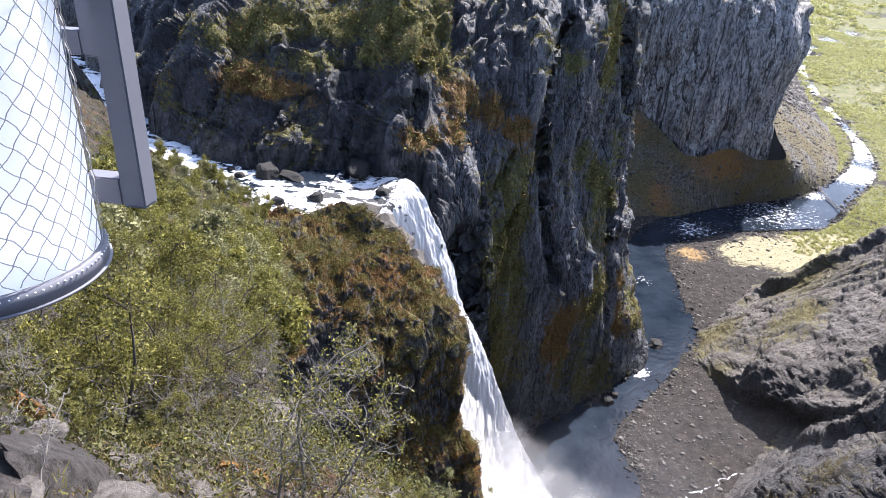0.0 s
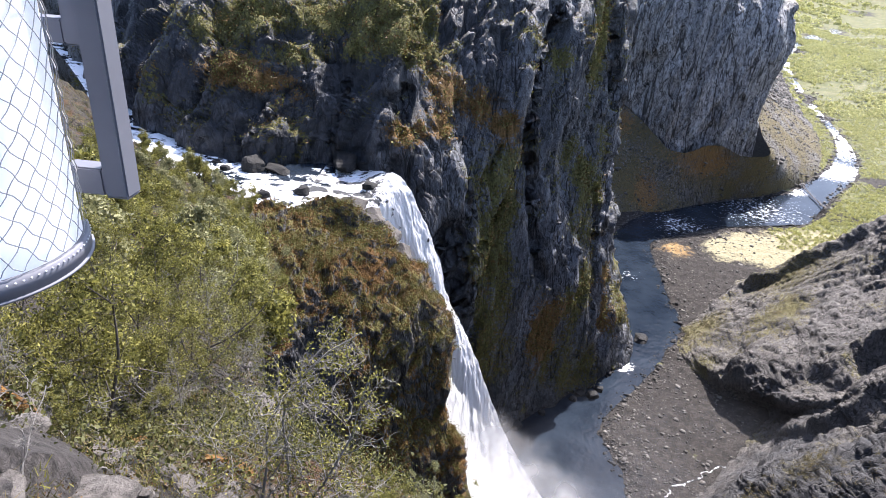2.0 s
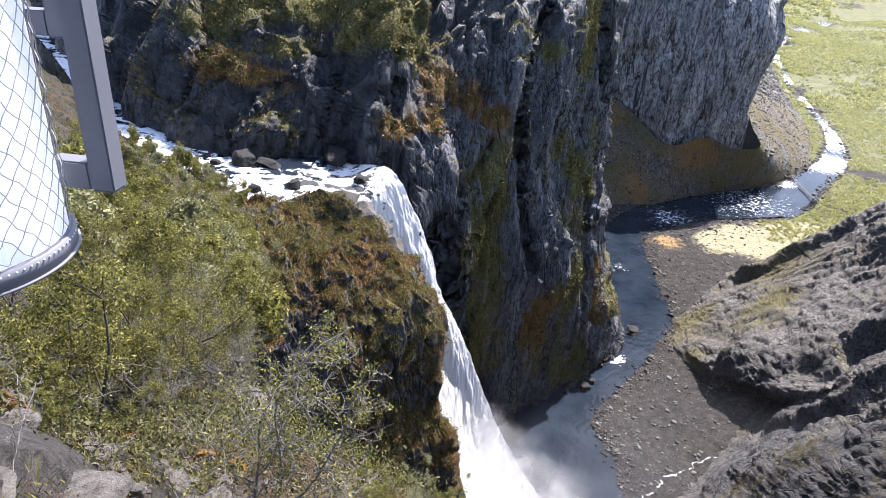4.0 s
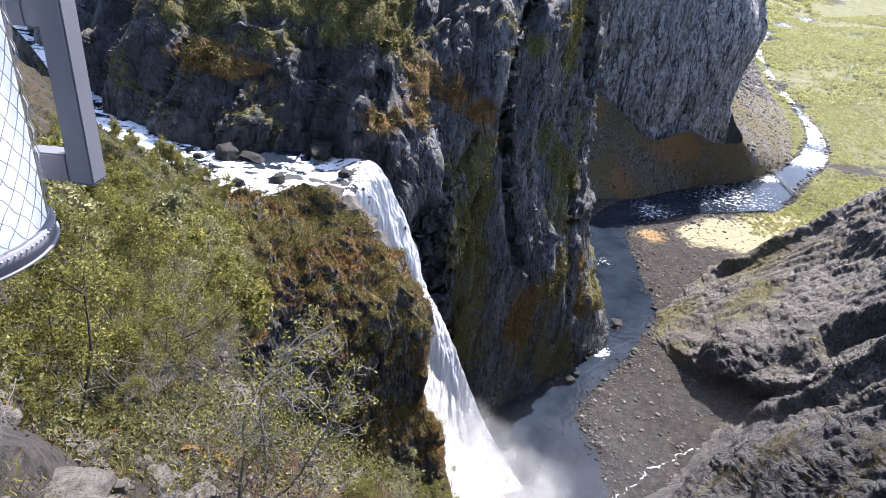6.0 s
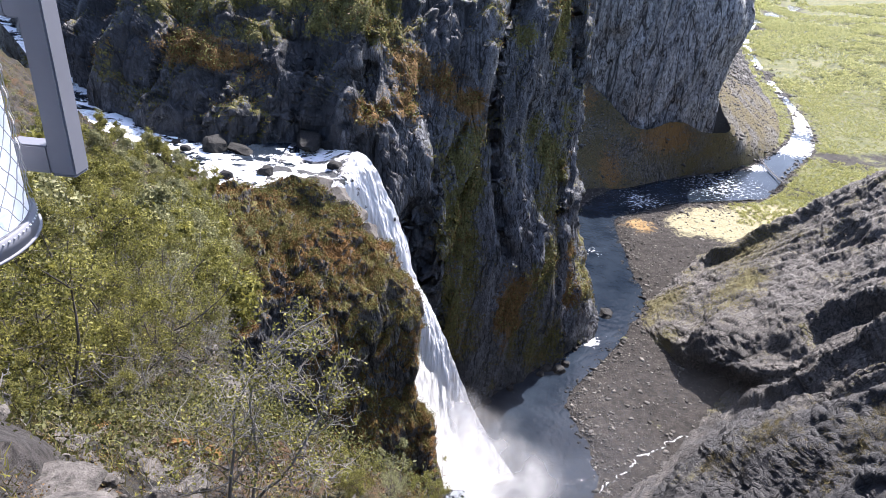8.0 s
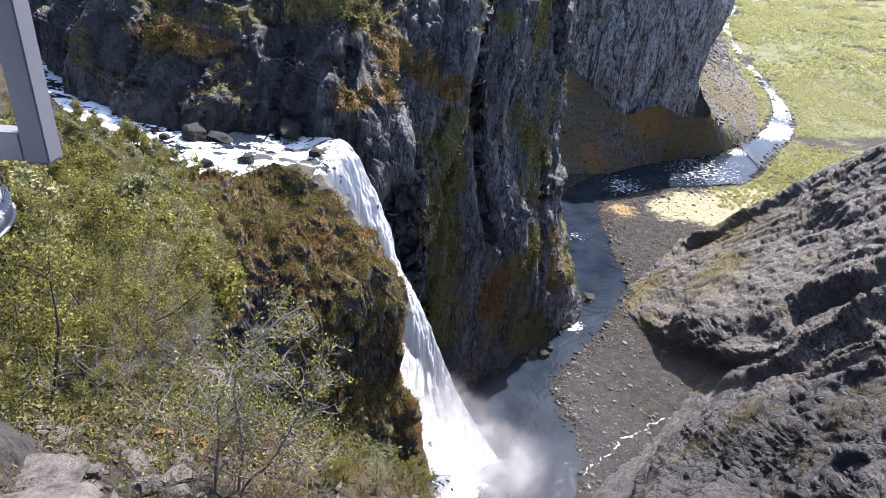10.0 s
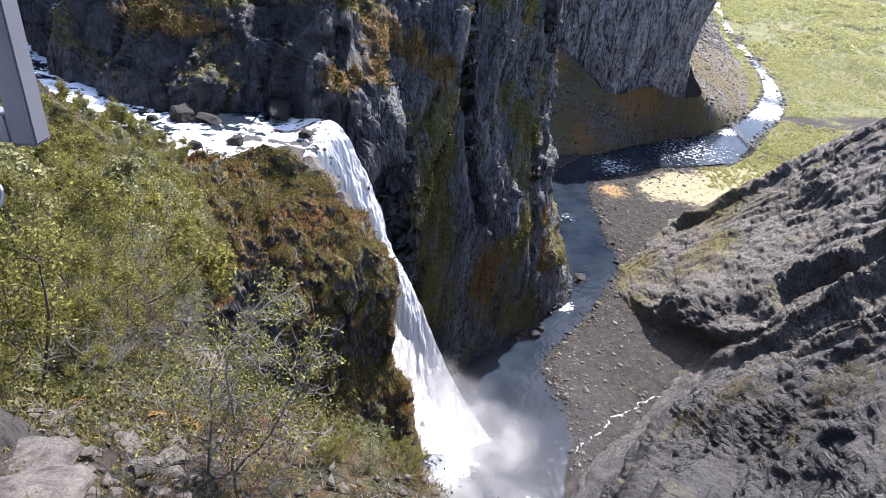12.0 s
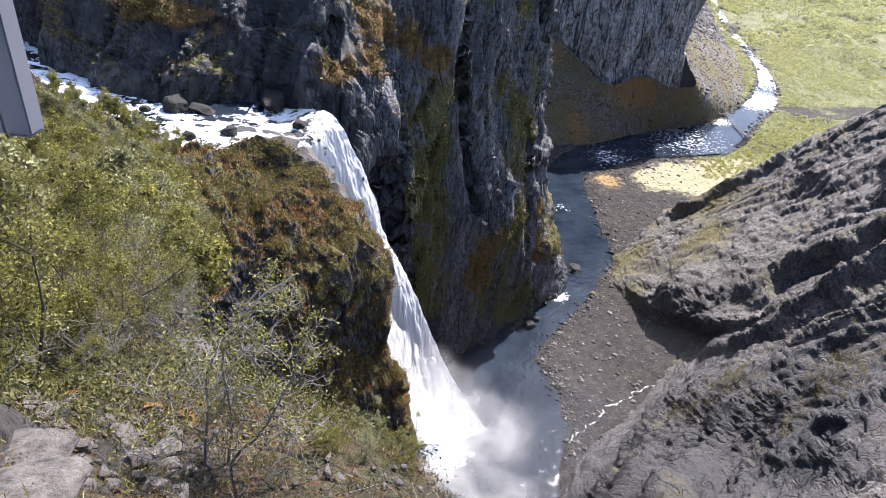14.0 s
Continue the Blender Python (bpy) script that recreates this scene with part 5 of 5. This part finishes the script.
lay_on(MOSSY, -6.2, 11.6, 0.4, 120, "boulder under a cushion of rust-orange moss", (1.4, 1, 0.6), 0.1)
lay_on(grey_a, -3.85, 8.25, 0.3, 30, "angular pale grey stone below the mossy boulder", (1, 1, 1.2))
lay_on(grey_c, -3.1, 8.0, 0.26, 75, "angular pale grey stone below the mossy boulder", (1.3, 1, 0.7))
re_ = np.random.default_rng(91)
for i in range(46):
    f = i / 45
    x, y = -6.3 + 2.4 * f + re_.normal(0, 0.14), 10.2 - 3.4 * f + re_.normal(0, 0.14)
    lay_on((grey_a, grey_b, grey_c)[i % 3], x, y, re_.uniform(0.06, 0.2), re_.uniform(0, 360), "broken grey stone along the edge of the slab", (1.2, 1, 0.8))
for i in range(34):
    x, y = re_.uniform(-4.4, -2.2), re_.uniform(6.6, 9.4)
    lay_on((grey_b, grey_c, grey_a)[i % 3], x, y, re_.uniform(0.05, 0.17), re_.uniform(0, 360), "small angular stone among dry grass", (1.2, 1, 0.8))


# ---------------------------------------------------------------- dead branches
def dead_branch(seed, x, y, length, turn, label):
    rng = np.random.default_rng(seed)
    paths, _ = grow(rng, length, 1, 0.4, 9, 4, 1.0, 0.009, 0.28)
    ob = thing("dead_branch", mesh_of("dead_branch", *tubes(paths), BARK_PALE), label, "branch", "dead branches on the slope")
    ob.matrix_basis = pose(x, y, on_ground(FORE, x, y, FORE_UP) + 0.12, 72, 0, turn)
    return ob


dead_branch(40, -5.99, 8.01, 1.6, 241, "bleached dead branch lying on the near slope")
dead_branch(41, -5.43, 7.51, 1.4, 289, "bleached dead branch lying on the near slope")
dead_branch(42, -6.70, 8.91, 1.8, 8, "bleached dead branch lying on the near slope")
dead_branch(43, -4.70, 6.22, 1.2, 290, "bleached dead branch lying on the near slope")
dead_branch(44, -5.40, 6.66, 1.3, 168, "bleached dead branch lying on the near slope")
dead_branch(45, -6.01, 8.96, 1.5, 185, "bleached dead branch lying on the near slope")
dead_branch(46, -4.40, 5.44, 1.0, 226, "bleached dead branch lying on the near slope")
dead_branch(47, -5.53, 8.20, 1.1, 102, "bleached dead branch lying on the near slope")
dead_branch(48, -4.67, 14.95, 1.6, 352, "bleached dead branch lying on the near slope")
dead_branch(49, -4.83, 10.38, 1.2, 19, "bleached dead branch lying on the near slope")
dead_branch(50, -7.17, 10.55, 1.7, 100, "bleached dead branch lying on the near slope")


# ---------------------------------------------------------------- footbridge
def beam(a, b, wide, high):
    """A box beam from a to b as verts and faces."""
    a, b = np.array(a, float), np.array(b, float)
    d = (b - a) / np.linalg.norm(b - a)
    s = np.cross(d, (0, 0, 1.0))
    s = s / np.linalg.norm(s) if np.linalg.norm(s) > 1e-3 else np.array((1.0, 0, 0))
    u = np.cross(s, d)
    v = [p + s * i * wide / 2 + u * j * high / 2 for p in (a, b) for i, j in ((-1, -1), (1, -1), (1, 1), (-1, 1))]
    return np.array(v), np.array([(0, 1, 2, 3), (7, 6, 5, 4), (0, 4, 5, 1), (1, 5, 6, 2), (2, 6, 7, 3), (3, 7, 4, 0)])


def joined(pieces):
    vs, fs, o = [], [], 0
    for v, f in pieces:
        vs.append(v), fs.append(f + o)
        o += len(v)
    return np.concatenate(vs), np.concatenate(fs)


bridge = thing("footbridge", None, "narrow suspension footbridge with thin railings over the river", "bridge")
ba, bb = np.array((359.0, 622.0, 3.2)), np.array((352.0, 556.0, 3.2))
span = lambda f, up_, side: ba + (bb - ba) * f + np.array((side, 0, up_ - 1.6 * math.sin(math.pi * f)))
thing("deck", mesh_of("deck", *joined([beam(span(i / 12, 0, 0), span((i + 1) / 12, 0, 0), 1.5, 0.25) for i in range(12)]), STONE), parent=bridge)
for s in (-0.8, 0.8):
    thing("handrail", mesh_of("handrail", *joined([beam(span(i / 12, 1.1, s), span((i + 1) / 12, 1.1, s), 0.15, 0.15) for i in range(12)]), STEEL), parent=bridge)
    for e in (0, 1):
        p = span(e, 0, s)
        thing("tower_post", mesh_of("tower_post", *beam(p - (0, 0, 4), p + (0, 0, 3.2), 0.4, 0.4), STEEL), parent=bridge)

# ---------------------------------------------------------------- far woods
def clumps(name, label, category, seed, places, per, radius, size, leaf):
    """Rounded bushes, each a dome of leaves."""
    rng = np.random.default_rng(seed)
    n = len(places)
    d = rng.normal(size=(n, per, 3))
    d[..., 2] = np.abs(d[..., 2])
    d /= np.linalg.norm(d, axis=2, keepdims=True)
    r = (radius * rng.uniform(0.55, 1.35, n))[:, None, None]
    c = np.asarray(places)[:, None] + d * r * (1, 1, 1.1) * rng.uniform(0.7, 1.0, (n, per, 1))
    return thing(name, mesh_of(name, *leaf_quads(rng, c.reshape(-1, 3), size, 0.5), leaf, smooth=False), label, category, kind="stuff")


view_far = (GX > 260 + 0.25 * (GY - 480)) & (GX < 440 + 0.66 * (GY - 480)) & (GY > 470) & (dist > 5)
patchy = np.clip(0.75 + fbm(gp.reshape(-1, 3) * 0.012, 3, 37).reshape(GX.shape), 0.03, 1)
pl = scatter(rs, gp, view_far * (GY < 900) * (veg_ground > 0.4) * patchy, 6000, 1.5)
clumps("meadow_scrub", "low sunlit scrub on the near valley meadow", "scrub", 32, pl, 34, 1.7, 0.85, LEAF_WOOD)
pl = scatter(rs, gp, view_far * (GY >= 900) * (GY < 1900) * (veg_ground > 0.4) * patchy, 9500, 3.0)
clumps("meadow_bushes", "yellow-green birch scrub covering the valley side", "scrub", 33, pl, 26, 3.6, 2.3, LEAF_WOOD)
pl = scatter(rs, gp, (GY > 1600) & (GY < 3000) & (dist > 10) & (np.abs(GX / np.maximum(GY, 1) - 0.51) < 0.09) & (GX < mid_x + 30), 520, 4.0)
clumps("far_wood", "light green trees along the valley river", "wood", 31, pl, 60, 11.0, 4.6, LEAF_WOOD)
bank = (dist > -3) & (dist < 9) & (GY > 560) & (GY < 1700)
pl = scatter(rs, gp, bank * 1.0 / (3 + np.abs(dist)), 1700, 2.5)
pl[:, 2] = np.maximum(pl[:, 2], 0.1)
stones_stuff("bank_stones", "pale boulders along the sunlit river", "stones", 34, pl, rs.gamma(1.6, 0.7, len(pl)) + 0.3, STONE_VAR)

# ---------------------------------------------------------------- spray over the plunge pool, and a valley haze sheet
def mist_material(top):
    m = Mat("spray_and_haze", 1.0, spec=0.0)
    n = m.noise(0.05, 3, 0.5, None, 0.3)
    a = m.math("MULTIPLY", m.attr("soft"), m.grey(n, 0.32, 0.6, 0.4 * top, top))
    t = m.nt.nodes.new("ShaderNodeBsdfTransparent")
    d = m.nt.nodes.new("ShaderNodeBsdfDiffuse")
    d.inputs[0].default_value = (0.99, 0.99, 1.0, 1)
    tl = m.nt.nodes.new("ShaderNodeBsdfTranslucent")
    tl.inputs[0].default_value = (0.99, 0.99, 1.0, 1)
    ad = m.nt.nodes.new("ShaderNodeMixShader")
    m.link(d.outputs[0], ad.inputs[1]), m.link(tl.outputs[0], ad.inputs[2])
    mx = m.nt.nodes.new("ShaderNodeMixShader")
    m.link(a, mx.inputs[0]), m.link(t.outputs[0], mx.inputs[1]), m.link(ad.outputs[0], mx.inputs[2])
    m.link(mx.outputs[0], m.nt.nodes["Material Output"].inputs[0])
    m.nt.nodes.remove(m.b)
    return m.m


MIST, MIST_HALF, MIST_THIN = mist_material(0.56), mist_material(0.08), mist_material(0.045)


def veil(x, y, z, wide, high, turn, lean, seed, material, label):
    """A soft curtain of spray or painted haze, thinning out to its edges."""
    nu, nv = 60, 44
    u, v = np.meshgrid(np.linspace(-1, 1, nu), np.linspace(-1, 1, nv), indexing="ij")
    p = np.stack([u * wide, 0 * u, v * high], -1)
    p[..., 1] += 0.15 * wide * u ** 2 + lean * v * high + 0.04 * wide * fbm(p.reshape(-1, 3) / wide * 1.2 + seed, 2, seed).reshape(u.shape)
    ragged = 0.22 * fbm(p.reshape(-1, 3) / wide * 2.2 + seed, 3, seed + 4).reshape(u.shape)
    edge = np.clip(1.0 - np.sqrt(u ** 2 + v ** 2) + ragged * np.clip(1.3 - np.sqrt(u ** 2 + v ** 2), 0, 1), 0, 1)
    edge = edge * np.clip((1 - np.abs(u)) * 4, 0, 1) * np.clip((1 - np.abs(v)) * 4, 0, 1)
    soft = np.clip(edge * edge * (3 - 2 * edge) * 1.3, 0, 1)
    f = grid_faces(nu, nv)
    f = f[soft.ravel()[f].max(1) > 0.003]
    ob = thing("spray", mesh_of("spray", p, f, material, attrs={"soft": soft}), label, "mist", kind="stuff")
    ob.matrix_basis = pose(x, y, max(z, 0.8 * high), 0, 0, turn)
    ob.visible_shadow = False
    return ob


DENSE = "dense white spray where the waterfall strikes the pool"
for i, (x, y, z, w, h) in enumerate(((26, 190, 40, 13, 26), (36, 188, 32, 19, 26), (47, 186, 22, 25, 23), (42, 172, 10, 34, 13))):
    veil(x, y, z, w, h, -10 - 3 * i, 0.2, i + 1, MIST, DENSE)
for i, (x, y, z, w, h) in enumerate(((62, 182, 20, 42, 30), (74, 166, 26, 42, 34))):
    veil(x, y, z, w, h, -14 - 4 * i, 0.5, i + 11, MIST_HALF, "pale drifting spray over the plunge pool")
for i, (x, y, z, w, h) in enumerate(((85, 205, 24, 64, 34), (125, 205, 34, 66, 40))):
    veil(x, y, z, w, h, -20 - 5 * i, 0.5, i + 21, MIST_THIN, "thin drifting spray over the gravel bar")
# not spray: a broad white sheet added to imitate bright haze over the valley
veil(390, 560, 70, 190, 120, -32, 0.2, 31, MIST_THIN, "thin white sheet painting sunlit haze into the valley")


# ---------------------------------------------------------------- walkway side in front
WHITE = white_sheet_material()
C, R_ = np.array((-1.125, 1.470)), 0.26
Z0, Z1 = 221.20, 221.93
arc = [C + R_ * np.array((math.cos(a), math.sin(a))) for a in np.radians(np.linspace(36, -84, 44))]
d1 = np.array((math.sin(radians(-84)), -math.cos(radians(-84))))
outline = np.array(arc + [arc[-1] + d1 * s for s in np.linspace(0.03, 0.75, 22)])
cum = np.r_[0, np.cumsum(np.linalg.norm(np.diff(outline, axis=0), axis=1))]
tang = np.gradient(outline, axis=0)
tang /= np.linalg.norm(tang, axis=1, keepdims=True)
onorm = np.stack([-tang[:, 1], tang[:, 0]], 1)
if (onorm[20] @ (outline[20] - C)) < 0:
    onorm = -onorm


def on_outline(s, off):
    x = np.stack([np.interp(s, cum, outline[:, i] + onorm[:, i] * off) for i in (0, 1)], -1)
    return x


def band(z0, z1, off0, off1):
    """A closed strip along the outline between two offsets and two heights."""
    n_ = len(outline)
    ring = np.stack([np.c_[outline + onorm * o, np.full(n_, z)] for o, z in ((off0, z0), (off1, z0), (off1, z1), (off0, z1))], 1)
    i = np.arange(n_ * 4).reshape(n_, 4)
    f = [np.stack([i[:-1, a], i[1:, a], i[1:, (a + 1) % 4], i[:-1, (a + 1) % 4]], -1) for a in range(4)]
    return ring.reshape(-1, 3), np.concatenate([*f, i[:1], i[-1:, ::-1]])


walkway = thing("walkway_parapet", None, "rounded white parapet wrapped in wire mesh with a grey steel rim", "parapet")
sheet = np.stack([np.c_[outline, np.full(len(outline), z)] for z in np.linspace(Z0 + 0.015, Z1, 12)], 1)
thing("white_sheet", mesh_of("white_sheet", sheet, grid_faces(len(outline), 12), WHITE), "thin white translucent fabric", parent=walkway)
thing("rim", mesh_of("rim", *band(Z0 - 0.022, Z0 + 0.022, 0.001, 0.016), STEEL, smooth=False), "grey steel rim", parent=walkway)
thing("flange", mesh_of("flange", *band(Z0 - 0.028, Z0 - 0.023, -0.05, 0.022), STEEL, smooth=False), parent=walkway)
thing("handrail", mesh_of("handrail", *band(Z1, Z1 + 0.05, -0.03, 0.03), STEEL), parent=walkway)
# unseen plate added inside the parapet, white to bounce sun onto the sheet
deck_in = np.concatenate([outline - onorm * 0.012, outline[::-1] * 0 + C + np.array((-0.45, 0.35))])
nn = len(outline)
dv = np.concatenate([np.c_[deck_in, np.full(2 * nn, z)] for z in (Z0 - 0.02, Z0 + 0.0)])
df = np.concatenate([np.stack([np.arange(nn - 1), np.arange(1, nn), 2 * nn - 2 - np.arange(nn - 1), 2 * nn - 1 - np.arange(nn - 1)], -1) + k * 2 * nn for k in (0, 1)])
thing("bounce_plate", mesh_of("bounce_plate", dv, df, STUD, smooth=False), "unseen white plate added to bounce light onto the sheet", parent=walkway)
# wire mesh: two sets of slanting wires, each kinked at the crossings
PITCH_U, PITCH_V = 0.052, 0.062
length, tall_ = cum[-1], Z1 - Z0 - 0.03
wires = []
for sgn in (1, -1):
    for k in range(-int(tall_ / PITCH_V) - 2, int(length / PITCH_U) + 2):
        n_ = int(tall_ / PITCH_V * 4)
        vv = np.linspace(0, tall_, n_)
        ss = (k * PITCH_U + vv / PITCH_V * PITCH_U) if sgn > 0 else (length - k * PITCH_U - vv / PITCH_V * PITCH_U)
        ss = ss + 0.006 * np.sin(vv / PITCH_V * 2 * math.pi) + 0.004 * np.sin(vv * 9 + k)
        ok = (ss > 0) & (ss < length)
        if ok.sum() > 3:
            off = 0.010 + sgn * 0.002 + 0.003 * np.sin(vv[ok] / PITCH_V * 2 * math.pi)
            xy = np.stack([on_outline(s, o) for s, o in zip(ss[ok], off)])
            wires.append((np.c_[xy, Z0 + 0.03 + vv[ok]], np.full(ok.sum(), 0.0012)))
thing("wire_mesh", mesh_of("wire_mesh", *tubes(wires, 4), WIRE), "grey steel wire mesh", parent=walkway)
stud = stone_mesh("stud", 5, STUD, 1.0, 1, 0.0)
for s in np.arange(0.02, length - 0.3, 0.0165):
    xy = on_outline(s, 0.017)
    ob = thing("stud", stud, parent=walkway)
    ob.matrix_basis = pose(xy[0], xy[1], Z0 + 0.012) @ Matrix.Diagonal((0.0035, 0.0035, 0.0035, 1))


def bracket(x, y, z, reach, turn):
    """A steel foot that reaches out from the walkway and carries an upright post."""
    ob = thing("post_bracket", None, "grey painted steel post on a short foot beside the parapet", "railing post", "railing posts")
    for nm, lo, hi in (("post", (-0.031, -0.031, 0.0), (0.031, 0.031, 1.45)), ("foot", (-reach, -0.028, 0.0), (-0.033, 0.028, 0.072)), ("end_cap", (-0.029, -0.029, -0.004), (0.029, 0.029, -0.001))):
        bm = bmesh.new()
        bmesh.ops.create_cube(bm, size=1.0)
        for v in bm.verts:
            v.co = Vector([l + (h - l) * (c + 0.5) for l, h, c in zip(lo, hi, v.co)])
        bmesh.ops.bevel(bm, geom=bm.edges[:], offset=0.004 if nm != "end_cap" else 0.001, segments=2, affect="EDGES")
        me = bpy.data.meshes.new(nm)
        bm.to_mesh(me)
        bm.free()
        me.materials.append(STEEL)
        thing(nm, me, parent=ob)
    ob.matrix_basis = pose(x, y, z, 0, 0, turn)
    return ob


bracket(-0.80, 1.645, 221.295, 0.14, -8)
bracket(-1.075, 2.10, 221.585, 0.16, -8)
# the beam and column that carry the walkway, standing on the slope
zc = on_ground(FORE, -2.4, 0.4)
thing("support_beam", mesh_of("support_beam", *beam((-1.3, 1.45, Z0 - 0.07), (-2.5, 0.3, Z0 - 0.07), 0.09, 0.09), STEEL, smooth=False), parent=walkway)
thing("support_column", mesh_of("support_column", *tubes([(np.array([(-2.4, 0.4, z) for z in np.linspace(zc - 0.4, Z0 - 0.115, 6)]), np.full(6, 0.07))], 16), STEEL), parent=walkway)
